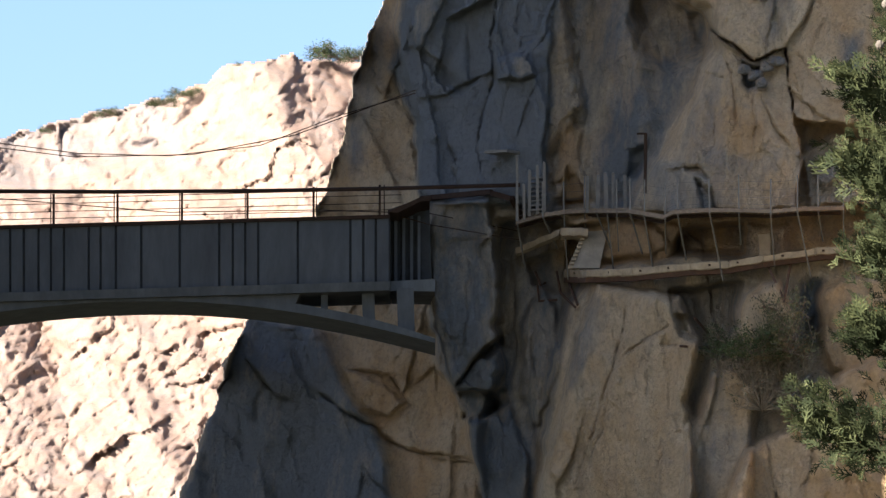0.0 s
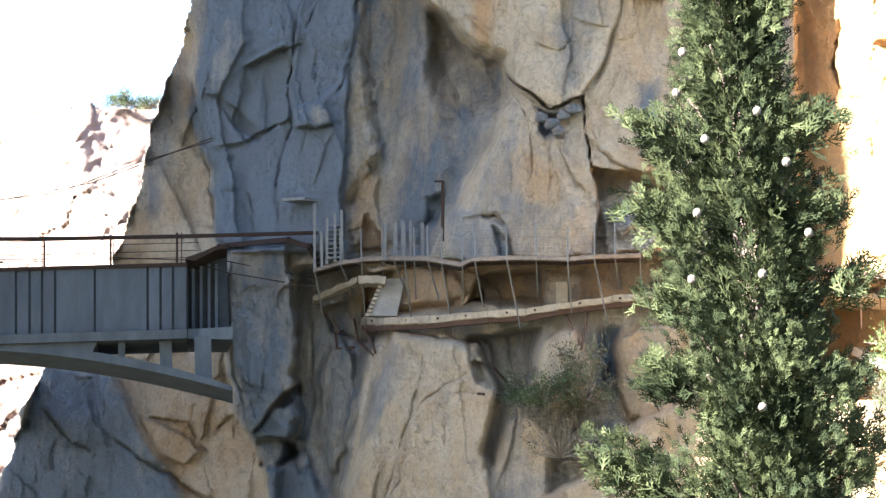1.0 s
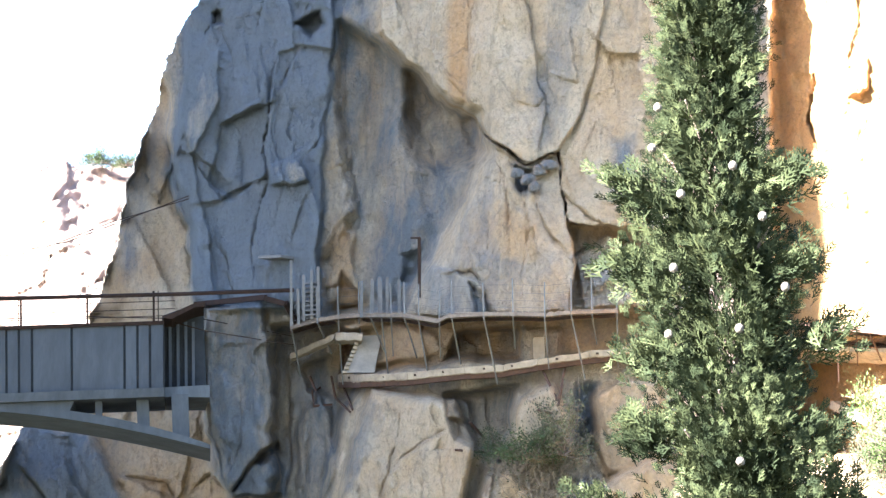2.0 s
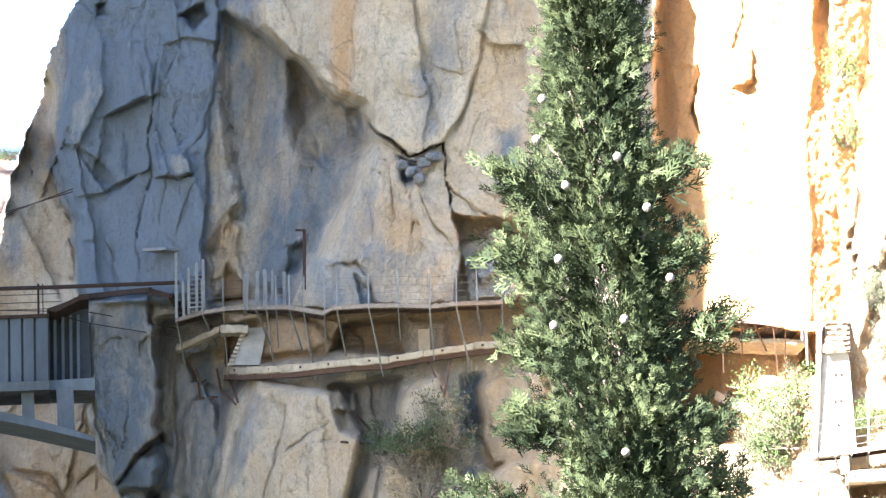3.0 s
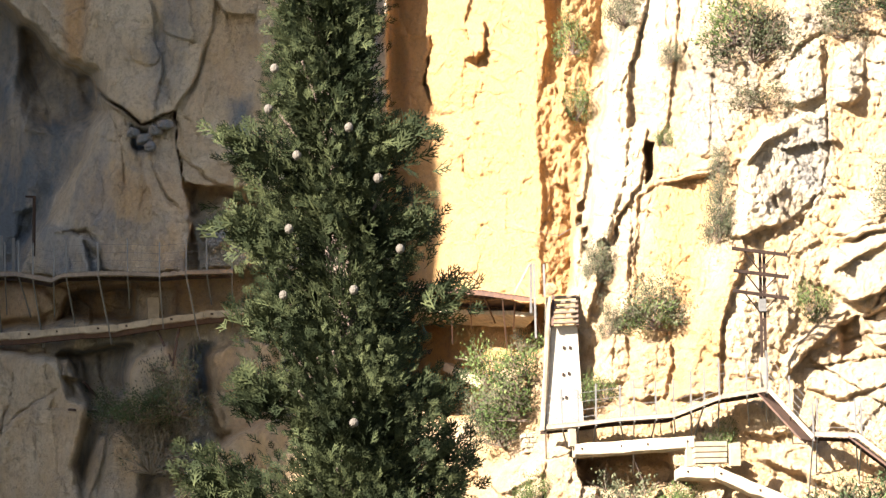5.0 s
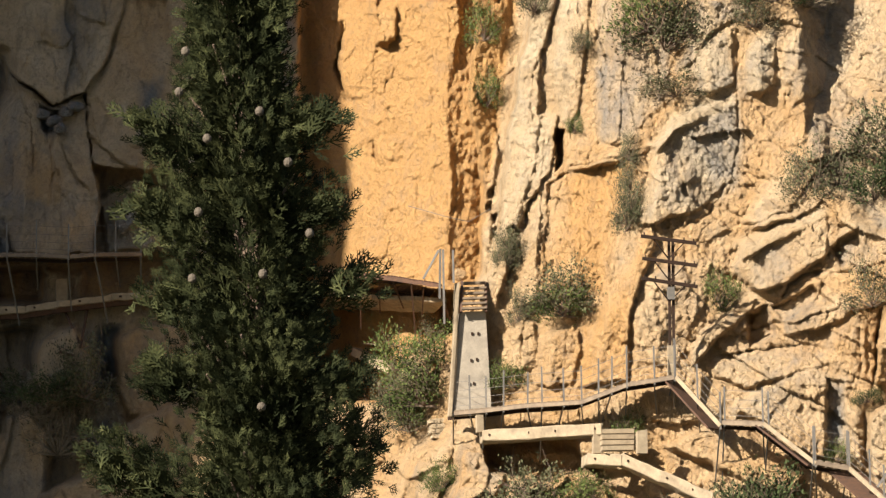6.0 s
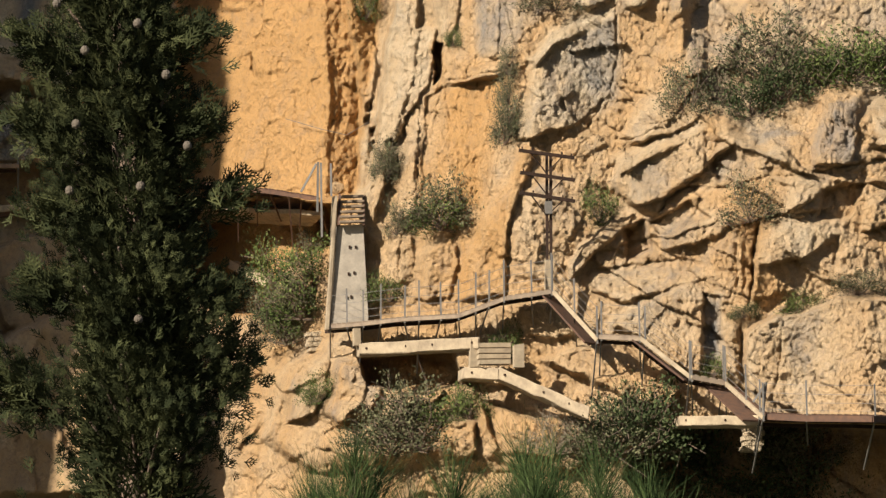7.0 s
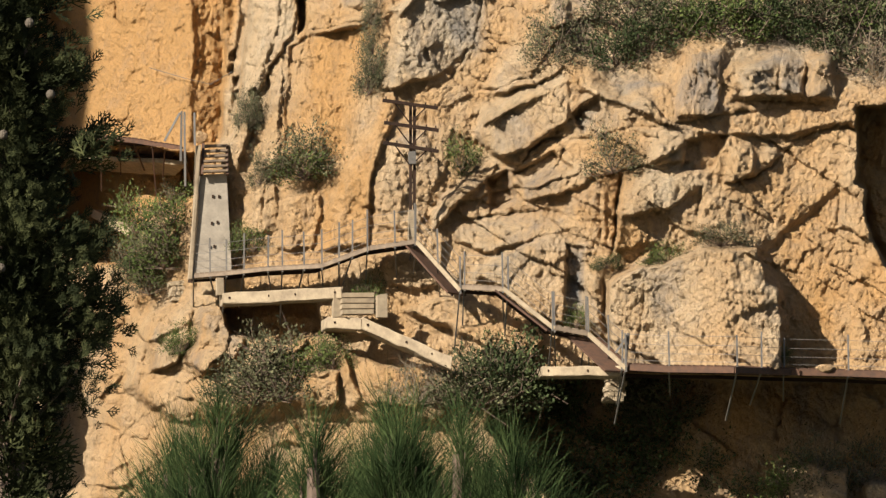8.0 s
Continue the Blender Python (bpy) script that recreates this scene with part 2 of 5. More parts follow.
        border[0], border[-1], border[:, 0], border[:, -1] = True, True, True, True
        d = np.where(ring | (border & keep), d + deep, d)
        points = at_grid(a, b, d)
        if foot is not None:
            points[0, :, 2] = foot
        used = keep | ring
        number = np.cumsum(used.ravel()).reshape(a.shape) - 1
        ok = used[:-1, :-1] & used[1:, :-1] & used[:-1, 1:] & used[1:, 1:]
        quads = np.stack([number[:-1, :-1][ok], number[:-1, 1:][ok], number[1:, 1:][ok], number[1:, :-1][ok]], -1)
        mesh = bpy.data.meshes.new(name)
        co = points[used]
        mesh.vertices.add(len(co))
        mesh.vertices.foreach_set("co", co.ravel())
        mesh.loops.add(quads.size)
        mesh.loops.foreach_set("vertex_index", quads.ravel().astype(np.int32))
        mesh.polygons.add(len(quads))
        mesh.polygons.foreach_set("loop_start", np.arange(0, quads.size, 4, dtype=np.int32))
        mesh.update()
        for key, values in (("ochre", self.ochre), ("patina", self.patina)):
            mesh.attributes.new(key, "FLOAT", "POINT").data.foreach_set("value", values[used].astype(np.float32))
        return part(name, mesh, mat)


# ---- ground ----
bm = bmesh.new()
bmesh.ops.create_grid(bm, x_segments=60, y_segments=60, size=2500)
ground = part("ground", bm, SOIL)
tagged(ground, "dry stony valley ground with sparse scrub", "ground", kind="structure")

# ---- the far mountain ----
far = Face(np.arange(-1100.0, 62, 4.0), np.arange(-700.0, 422, 4.0), 300, 7.0, 0.6)
far.d[:] = 430 + far.b * 0.10 - far.a * 0.03
slant = far.wb - 0.6 * far.wa
far.d += 10 * fractal(far.wa / 190 + far.wb / 420, far.wb / 330, 310, 4, 0.4) * 0.7 + 0.8 * chips(far.wa / 130 + far.wb / 160, slant / 70, 320, 1.5, 0.12) + 0.4 * chips(far.wa / 46, slant / 28, 330, 1.4, 0.15) + 0.3 * chips(far.wa / 20, slant / 13, 335, 1.4, 0.25) - 0.3 * ridges(far.a / 45 + far.b / 90, far.b / 45, 337, 5, 0.62)
far.ochre[:] = 0.1
far.patina[:] = 0.05
far.mass([(-804, 211), (-724, 216), (-604, 241), (-474, 276), (-484, 171), (-594, 151), (-684, 111), (-824, 111)], -4, 30, 0, ochre=0, patina=0.22)
crest = np.interp(far.a, [a for a, b in [(-1084, 111), (-884, 161), (-784, 196), (-704, 216), (-609, 241), (-454, 281), (-364, 329), (-284, 338), (-144, 341), (116, 361)]], [b for a, b in [(-1084, 111), (-884, 161), (-784, 196), (-704, 216), (-609, 241), (-454, 281), (-364, 329), (-284, 338), (-144, 341), (116, 361)]])
tagged(far.build("far_mountain", FAR_ROCK, far.b < crest + 7 * fractal(far.a / 30, far.b * 0, 340, 4), 120, -2), "distant sunlit pinkish limestone mountainside with a ragged crest", "mountain", kind="structure")

# ---- the gorge cliff ----
cliff = Face(np.concatenate([np.arange(-560.0, 1020, 3.0), np.arange(1020.0, 2622, 2.3)]), np.arange(-660.0, 720, 2.7), 7, 5.0)
A, B = cliff.a, cliff.b
cliff.d[:] = np.interp(A, (-560, -250, 0, 500, 1000, 1300, 1600, 2050, 2600), (210, 205, 200, 188, 184, 176, 170, 166, 163)) + B * 0.006
left = np.clip((1050 - A) / 150, 0, 1)
cliff.patina[:] = 0.27 * left - 0.06
cliff.ochre[:] = 0.10 * left + 0.32 * (1 - left)
# left: the wing beyond the bridge and the wall below it
cliff.mass([(-484, -459), (-344, -119), (-224, 56), (-206, 111), (-154, 311), (-94, 501), (-76, 441), (-84, 381), (-69, 321), (-42, 221), (-46, 91), (-24, -119), (6, -199), (46, -319), (76, -459)], -3.0, 10, 0, ochre=0.3, patina=-0.12)
cliff.tint([(-184, 311), (-134, 441), (-84, 441), (-104, 291), (-134, 151), (-184, 111)], 50, patina=0.25)
cliff.mass([(-354, -119), (-224, -134), (-194, -199), (-144, -279), (-104, -359), (-84, -441), (-64, -519), (-504, -519), (-464, -441)], 1.2, 24, 0, ochre=0.0, patina=0.42)
cliff.mass([(-184, -199), (-94, -249), (-64, -279), (-94, -299), (-144, -279)], 0.5, 6, 8, ochre=0.35, patina=-0.2)
cliff.crack([(-354, -199), (-294, -259), (-254, -274)], 5, 0.68)
cliff.crack([(-164, -209), (-94, -219), (-49, -289)], 6, 0.75)
cliff.crack([(-224, -249), (-144, -299), (-64, -359), (66, -374)], 7, 0.9)
cliff.crack([(-49, -234), (6, -199)], 4, 0.45)
cliff.crack([(-24, -374), (56, -379), (71, -409)], 6, 0.75)
cliff.crack([(-144, -379), (-84, -441)], 5, 0.6)
# left: the tall dark buttress and its facets
cliff.mass([(-33, 980), (217, 979), (217, 647), (208, 547), (202, 447), (188, 347), (185, 247), (182, 167), (174, 72), (-26, 74), (-45, 129), (-58, 229), (-88, 319), (-68, 399), (-52, 519)], 0.9, 7, 12, ochre=0.0, patina=0.6)
cliff.mass([(-37, 489), (8, 539), (7, 449), (-43, 349), (-65, 359)], 0.35, 5, 0, lean=(0.006, -0.002), patina=0.35)
cliff.mass([(30, 534), (74, 543), (79, 452), (7, 411), (-31, 364), (-44, 269), (6, 277), (91, 316), (87, 378), (93, 448), (80, 548)], 0.3, 5, 0, lean=(0.004, -0.002))
cliff.mass([(7, 407), (79, 440), (91, 408), (86, 318), (36, 276), (-14, 299)], -0.5, 5, 0, patina=0.75)
cliff.mass([(108, 533), (148, 548), (206, 537), (199, 447), (166, 377), (106, 318), (94, 368), (103, 448)], -0.35, 6, 0, lean=(-0.003, 0), patina=0.7)
cliff.mass([(96, 336), (126, 346), (158, 349), (164, 302), (96, 300)], 0.9, 4, 8, lean=(0, -0.004), patina=0.3)
cliff.mass([(94, 298), (164, 301), (183, 247), (174, 87), (69, 88), (67, 208)], 0.25, 5, 6, lean=(0.003, 0), patina=0.65)
cliff.mass([(142, 586), (187, 608), (192, 587), (170, 564)], -1.6, 10, 0)
cliff.mass([(-3, 609), (11, 613), (15, 587), (-3, 583)], -1.0, 8, 0)
cliff.crack([(106, 558), (93, 448), (88, 358), (94, 303), (67, 208), (70, 108)], 5, 0.83)
cliff.crack([(7, 403), (107, 448)], 4, 0.68)
cliff.crack([(148, 548), (109, 470)], 4, 0.6)
cliff.crack([(205, 457), (187, 385), (162, 347)], 6, 0.75)
cliff.crack([(-88, 319), (-57, 229), (-45, 129), (-28, 79)], 6, 0.75)
cliff.crack([(36, 276), (6, 277), (-45, 349)], 3, 0.45)
cliff.crack([(5, 199), (25, 149), (34, 79)], 4, 0.52)
cliff.crack([(179, 648), (148, 578)], 4, 0.45)
cliff.crack([(81, 648), (74, 543)], 3, 0.38)
cliff.crack([(218, 748), (212, 587), (205, 467)], 6, 0.75)
cliff.crack([(125, 188), (145, 247), (164, 297)], 3, 0.3)
cliff.crack([(10, 749), (5, 609), (-30, 539)], 4, 0.52)
# left: the brown alcove
cliff.mass([(220, 587), (298, 535), (348, 496), (397, 454), (467, 423), (479, 353), (405, 195), (344, 106), (334, 71), (196, 72), (192, 167), (245, 247), (226, 347), (216, 497)], -1.8, 30, 0, lean=(0.002, 0), ochre=0.14, patina=0.26)
cliff.mass([(336, 496), (397, 451), (459, 419), (479, 349), (410, 315), (356, 346), (343, 396)], -2.2, 40, 0, lean=(-0.014, -0.012), ochre=0.2, patina=0.24)
cliff.mass([(266, 316), (307, 426), (347, 456), (356, 346), (365, 225), (324, 106), (204, 87), (196, 147)], 0.7, 50, 0, lean=(0.005, 0), patina=0.3)
cliff.mass([(194, 87), (194, 157), (225, 227), (250, 207), (244, 147), (264, 86)], 0.8, 8, 14, ochre=0.3, patina=0.0)
cliff.mass([(204, 72), (224, 147), (250, 106), (256, 71)], -0.9, 12, 0, ochre=0.5, patina=-0.1)
# Dark niche: part of its shade is put into the patina colour.
cliff.mass([(330, 126), (335, 170), (357, 180), (358, 135)], -0.7, 16, 0, patina=0.6)
cliff.crack([(336, 496), (396, 315), (406, 295)], 5, 0.45)
cliff.crack([(278, 567), (267, 447), (236, 287)], 4, 0.3)
# left: the overhanging cream slabs
cliff.mass([(287, 978), (866, 976), (857, 201), (717, 222), (626, 233), (612, 302), (609, 352), (543, 336), (489, 373), (443, 431), (400, 454), (320, 534), (290, 567)], 2.4, 4, 3, lean=(0.0005, 0.001), ochre=0.14, patina=-0.16)
cliff.mass([(469, 978), (705, 977), (691, 644), (667, 484), (638, 399), (609, 352), (543, 336), (489, 373), (443, 431), (450, 516), (460, 646)], 0.45, 5, 0, lean=(0.002, 0), ochre=0.14, patina=-0.16)
cliff.mass([(705, 977), (866, 976), (857, 201), (717, 222), (626, 233), (612, 302), (629, 359), (665, 464), (691, 644)], 0.3, 8, 0, lean=(0.003, 0), ochre=0.22, patina=-0.1)
cliff.tint([(572, 846), (673, 846), (676, 645), (643, 444), (612, 354), (557, 344), (548, 445), (590, 585)], 50, patina=0.2, ochre=0.0)
cliff.tint([(401, 847), (457, 847), (454, 546), (442, 440), (413, 456)], 20, patina=0.05, ochre=0.55)
cliff.tint([(693, 383), (743, 383), (752, 252), (707, 283)], 34, patina=0.35)
cliff.mass([(443, 430), (489, 370), (537, 334), (507, 345), (467, 375)], 0.5, 4, 6, patina=0.2)
cliff.crack([(458, 646), (450, 516), (445, 431)], 4, 0.38)
cliff.crack([(443, 431), (489, 373), (543, 334)], 4, 0.52)
cliff.crack([(678, 584), (664, 474), (629, 354)], 4, 0.22)
cliff.crack([(508, 445), (568, 439), (599, 474)], 2, 0.19)
cliff.crack([(607, 294), (666, 243), (716, 212)], 4, 0.45)
# left: the streaked wedge above the boardwalk
cliff.mass([(473, 389), (489, 373), (543, 336), (609, 352), (612, 302), (626, 233), (638, 173), (626, 58), (338, 61), (397, 205), (446, 295)], 2.1, 4, 3, lean=(0.001, -0.001), ochre=0.2, patina=0.08)
# Hole in the wedge, darkened by patina colour in place of deeper shade.
cliff.mass([(525, 329), (557, 326), (556, 294), (544, 288), (530, 299)], -1.0, 8, 0, patina=0.6)
cliff.mass([(343, 61), (366, 155), (424, 143), (464, 124), (489, 59)], 0.6, 5, 10, ochre=0.0, patina=0.2)
cliff.mass([(444, 125), (474, 104), (494, 59), (459, 59)], -0.8, 8, 0, patina=0.6)
cliff.mass([(630, 168), (696, 211), (718, 202), (748, 172), (750, 57), (654, 57), (645, 123)], 1.0, 4, 12, ochre=0.0, patina=0.22)
cliff.mass([(655, 143), (706, 182), (711, 142), (675, 97)], 0.5, 5, 8, patina=0.3)
cliff.tint([(476, 315), (536, 224), (524, 84), (444, 85), (435, 225)], 50, patina=0.16)
cliff.tint([(496, 264), (566, 224), (555, 164), (505, 174)], 26, patina=-0.2, ochre=0.45)
cliff.crack([(479, 355), (506, 314), (521, 244), (510, 204)], 4, 0.52)
cliff.crack([(446, 295), (427, 205), (404, 145)], 4, 0.38)
cliff.crack([(394, 140), (445, 145), (464, 124)], 5, 0.68)
cliff.crack([(566, 284), (586, 224), (625, 173)], 4, 0.45)
cliff.crack([(551, 289), (556, 224), (534, 84)], 3, 0.3)
cliff.crack([(630, 168), (696, 202)], 5, 0.68)
cliff.crack([(471, 265), (477, 184), (445, 145)], 3, 0.3)
# left: the pier beside the bridge and the shaded cleft
cliff.mass([(98, 41), (216, 49), (256, 21), (246, -59), (216, -119), (186, -259), (161, -519), (66, -519), (68, -299), (104, -209), (100, -119)], -3.0, 26, 0, ochre=0.0, patina=0.26)
cliff.mass([(-22, 79), (78, 85), (90, 1), (100, -79), (104, -155), (62, -189), (22, -249), (-6, -209), (-20, -119), (-26, 1)], 1.5, 5, 8, ochre=0.0, patina=0.36)
cliff.mass([(22, -249), (66, -191), (106, -163), (110, -249), (66, -249)], 0.7, 5, 6, ochre=0.0, patina=0.5)
cliff.mass([(62, -187), (108, -153), (112, -171), (78, -195)], -1.6, 6, 0)
cliff.mass([(28, -255), (82, -249), (96, -279), (66, -309), (36, -299)], -2.0, 8, 0, patina=0.5)
cliff.mass([(54, -299), (116, -279), (156, -359), (146, -519), (66, -519)], 1.0, 8, 20, patina=0.45)
cliff.mass([(141, -119), (176, -59), (201, -99), (206, -199), (166, -319), (136, -259)], 1.1, 8, 16, lean=(0.006, 0), patina=0.3)
cliff.mass([(141, -29), (216, 1), (246, -29), (226, -79), (156, -59)], -1.2, 12, 0)
cliff.crack([(38, -59), (42, -159), (16, -219)], 3, 0.45)
cliff.crack([(86, 71), (92, -19), (110, -119)], 6, 0.9)
cliff.crack([(116, 1), (131, -159), (116, -259)], 5, 0.6)
cliff.crack([(166, -119), (146, -259), (116, -319)], 5, 0.6)
cliff.crack([(196, -119), (176, -239), (156, -359)], 4, 0.52)
cliff.crack([(-14, -29), (6, 11), (66, 21)], 2, 0.22)
# left: the band between boardwalk and old path, and the buttress below
cliff.mass([(231, 41), (326, 63), (816, 76), (816, 1), (546, -11), (221, -34)], -2.0, 10, 0, ochre=0.4, patina=0.0)
cliff.mass([(213, 57), (313, 56), (383, 45), (403, 5), (363, -15), (203, -23)], 0.8, 12, 20, ochre=0.35, patina=-0.15)
cliff.mass([(419, 33), (474, 44), (532, 48), (531, -2), (403, -15)], -2.4, 16, 0, patina=0.2)
cliff.mass([(532, 50), (564, 43), (609, 43), (603, -17), (535, -16)], 0.7, 6, 12, ochre=0.1, patina=0.1)
cliff.mass([(268, -55), (366, -74), (421, -87), (461, -159), (438, -259), (450, -519), (146, -519), (206, -259), (228, -159)], 2.4, 7, 26, lean=(0.003, 0), ochre=0.14, patina=-0.14)
cliff.mass([(401, -79), (526, -59), (516, -139), (476, -179), (416, -149)], -2.2, 18, 0, ochre=0.2, patina=0.25)
cliff.mass([(406, -79), (446, -89), (451, -124), (406, -114)], 0.9, 4, 8, ochre=0.3)
cliff.mass([(516, -149), (536, -79), (561, -51), (594, -51), (616, -89), (656, -119), (636, -189), (546, -199)], 2.2, 6, 26, ochre=0.05, patina=0.12)
cliff.mass([(428, -319), (472, -209), (516, -199), (556, -239), (546, -519), (421, -519)], 1.5, 7, 30, lean=(0.002, -0.002), ochre=0.1, patina=0.1)
cliff.mass([(641, -59), (671, -59), (666, -169), (636, -159)], -0.8, 26, 0, patina=0.7)
cliff.mass([(668, -79), (716, -49), (784, -49), (784, -199), (691, -219), (666, -159)], 1.0, 6, 14, ochre=0.35, patina=0.0)
cliff.mass([(491, -459), (536, -359), (606, -319), (656, -249), (716, -209), (816, -179), (1016, -199), (1016, -519), (486, -519)], 3.2, 8, 26, ochre=0.4, patina=-0.05)
cliff.mass([(606, -249), (656, -219), (656, -279), (616, -304)], 0.8, 5, 14, patina=0.2)
cliff.tint([(226, -159), (266, -79), (326, -79), (276, -179), (226, -259), (201, -279)], 24, patina=0.22)
cliff.crack([(321, -89), (324, -139), (302, -199), (276, -299), (226, -439)], 4, 0.68)
cliff.crack([(421, -119), (326, -189), (302, -209)], 3, 0.52)
cliff.crack([(302, -199), (286, -319), (246, -409)], 3, 0.45)
cliff.crack([(396, -319), (378, -399), (366, -459)], 3, 0.45)
cliff.crack([(456, -159), (366, -179)], 3, 0.3)
cliff.crack([(356, -159), (361, -319)], 2, 0.22)
cliff.crack([(616, -319), (656, -359), (636, -441)], 4, 0.6)
cliff.crack([(696, -239), (736, -319), (716, -441)], 4, 0.6)
# right: the recessed orange wall and its dark flank
cliff.mass([(989, 709), (1299, 716), (1305, 464), (1293, 352), (1325, 201), (1312, 29), (1119, 17), (997, 15)], -2.5, 8, 0, ochre=0.85, patina=-0.2)
cliff.mass([(997, 15), (1287, 19), (1274, -62), (1181, -104), (1162, -184), (1081, -185), (999, -146)], -7.0, 8, 0, ochre=0.8, patina=-0.2)
cliff.mass([(1285, 736), (1422, 739), (1394, 475), (1359, 282), (1351, 130), (1323, 24), (1258, 23), (1257, 129), (1264, 230), (1255, 351), (1274, 473)], -1.9, 12, 0, lean=(-0.03, 0), ochre=0.9, patina=-0.05)
cliff.mass([(1119, 511), (1159, 521), (1160, 461), (1124, 450)], 0.6, 6, 10, ochre=0.6)
cliff.mass([(1127, 475), (1149, 471), (1150, 446), (1127, 450)], 0.4, 5, 8)
cliff.crack([(1068, 490), (1059, 409), (1071, 349)], 7, 1.4)
cliff.crack([(1160, 431), (1141, 350), (1151, 269)], 3, 0.35)
cliff.crack([(1121, 279), (1134, 239)], 5, 0.7)
# right: the sunlit ribs
cliff.gain, cliff.slip, cliff.cut, cliff.flank = 0.75, 0.85, 0.4, (28, 12)
cliff.mass([(1397, 739), (1474, 740), (1450, 537), (1425, 445), (1416, 334), (1452, 334), (1443, 233), (1397, 171), (1372, 110), (1348, -32), (1305, 29), (1328, 201), (1352, 414)], 1.5, 5, 10, lean=(0, 0), ochre=0.08, patina=-0.3)
cliff.mass([(1405, 414), (1431, 425), (1412, 252), (1377, 131), (1358, -31), (1334, -11), (1352, 130), (1371, 272)], 0.7, 8, 8, lean=(0, 0), ochre=0.2, patina=-0.3)
cliff.mass([(1464, 740), (1525, 741), (1507, 457), (1488, 335), (1472, 294), (1452, 334), (1434, 425), (1450, 537)], 1.1, 5, 8, lean=(0, 0), ochre=0.14, patina=-0.2)
cliff.mass([(1449, 302), (1467, 302), (1466, 241), (1454, 231)], -1.8, 5, 0, ochre=0.6)
cliff.mass([(1421, 220), (1440, 212), (1433, 139), (1423, 68), (1422, -13), (1406, -25), (1375, -13), (1388, 78), (1395, 139), (1410, 177)], 1.2, 5, 11, lean=(0, 0), ochre=0.2, patina=-0.2)
cliff.mass([(1436, 206), (1485, 230), (1572, 256), (1588, 234), (1574, 142), (1542, 30), (1530, 4), (1430, 16), (1430, 89)], -0.3, 5, 0, lean=(0, 0), ochre=0.55, patina=-0.25)
cliff.mass([(1444, 210), (1473, 231), (1485, 141), (1491, 21), (1430, 16), (1432, 109)], 0.25, 5, 6, ochre=0.35, patina=-0.2)
cliff.mass([(1470, 231), (1526, 263), (1587, 289), (1627, 326), (1628, 272), (1547, 243)], 0.9, 5, 8, lean=(0, -0.006), ochre=0.25, patina=-0.1)
cliff.mass([(1498, -159), (1511, -62), (1551, 20), (1591, 92), (1625, 148), (1636, 113), (1604, 11), (1588, -40), (1587, -142), (1554, -152)], 1.4, 6, 12, lean=(0, 0), ochre=0.5, patina=-0.15)
cliff.mass([(1352, -127), (1369, -32), (1414, -31), (1423, -73), (1420, -124)], 0.9, 5, 14, lean=(0, 0), ochre=0.3, patina=-0.1)
cliff.mass([(1422, -154), (1423, -73), (1453, -48), (1497, -54), (1503, -92), (1488, -158)], 1.3, 6, 18, lean=(0, 0), ochre=0.25, patina=-0.05)
cliff.mass([(1397, -13), (1428, 8), (1449, -12), (1429, -43), (1398, -43)], -0.6, 6, 0)
cliff.crack([(1440, 210), (1431, 139), (1423, 68), (1422, -23)], 4, 1.0)
cliff.crack([(1482, 171), (1479, 120), (1490, 100), (1491, 19)], 3, 0.6)
cliff.crack([(1343, 188), (1336, 107), (1350, 37)], 5, 0.7)
cliff.crack([(1379, 158), (1374, 57), (1356, -14)], 4, 0.6)
cliff.crack([(1398, -43), (1395, -124)], 5, 0.9)
cliff.crack([(1473, 233), (1526, 253), (1628, 276)], 4, 0.8)
cliff.crack([(1412, 190), (1394, 159), (1387, 88)], 5, 0.7)
cliff.mass([(1328, 169), (1340, 176), (1342, 158), (1330, 155)], -0.7, 5, 0)
cliff.mass([(1338, 148), (1350, 154), (1353, 136), (1341, 133)], -0.7, 5, 0)
cliff.mass([(1330, 196), (1342, 202), (1345, 184), (1333, 182)], -0.7, 5, 0)
cliff.mass([(1364, 128), (1376, 134), (1379, 116), (1366, 114)], -0.7, 5, 0)
cliff.mass([(1336, 122), (1348, 129), (1350, 110), (1338, 108)], -0.7, 5, 0)
# right: the grey shoulder and the blocks above it
cliff.mass([(1605, 138), (1613, 235), (1622, 281), (1663, 332), (1777, 382), (1790, 288), (1774, 212), (1702, 153), (1624, 134)], 1.3, 5, 10, lean=(0, -0.002), ochre=0.05, patina=0.05)
cliff.tint([(1633, 266), (1767, 339), (1778, 217), (1696, 165), (1624, 154)], 50, patina=0.12, ochre=0.0)
cliff.mass([(1612, 274), (1663, 332), (1777, 382), (1779, 361), (1674, 305), (1633, 261)], 0.7, 5, 5, lean=(0, -0.006), ochre=0.0, patina=-0.2)
cliff.mass([(1701, 440), (1734, 481), (1775, 502), (1779, 390), (1731, 367), (1710, 379)], 1.3, 4, 9, lean=(0, -0.003), ochre=0.05, patina=0.1)
cliff.mass([(1795, 380), (1799, 462), (1817, 499), (1852, 487), (1849, 391), (1822, 372)], 1.4, 4, 9, lean=(0, -0.004), ochre=0.05, patina=0.12)
cliff.mass([(1864, 473), (1921, 535), (1952, 546), (1942, 464), (1984, 403), (1881, 351), (1859, 391)], 0.8, 5, 12, ochre=0.05, patina=0.1)
cliff.mass([(1908, 254), (1922, 341), (1934, 390), (1966, 403), (2021, 343), (1996, 279), (1934, 260)], 1.5, 5, 10, lean=(0, -0.003), ochre=0.02, patina=0.18)
cliff.mass([(1789, 135), (1810, 176), (1882, 208), (1913, 254), (1934, 239), (1882, 167), (1820, 136)], 0.8, 5, 8, ochre=0.15, patina=0.0)
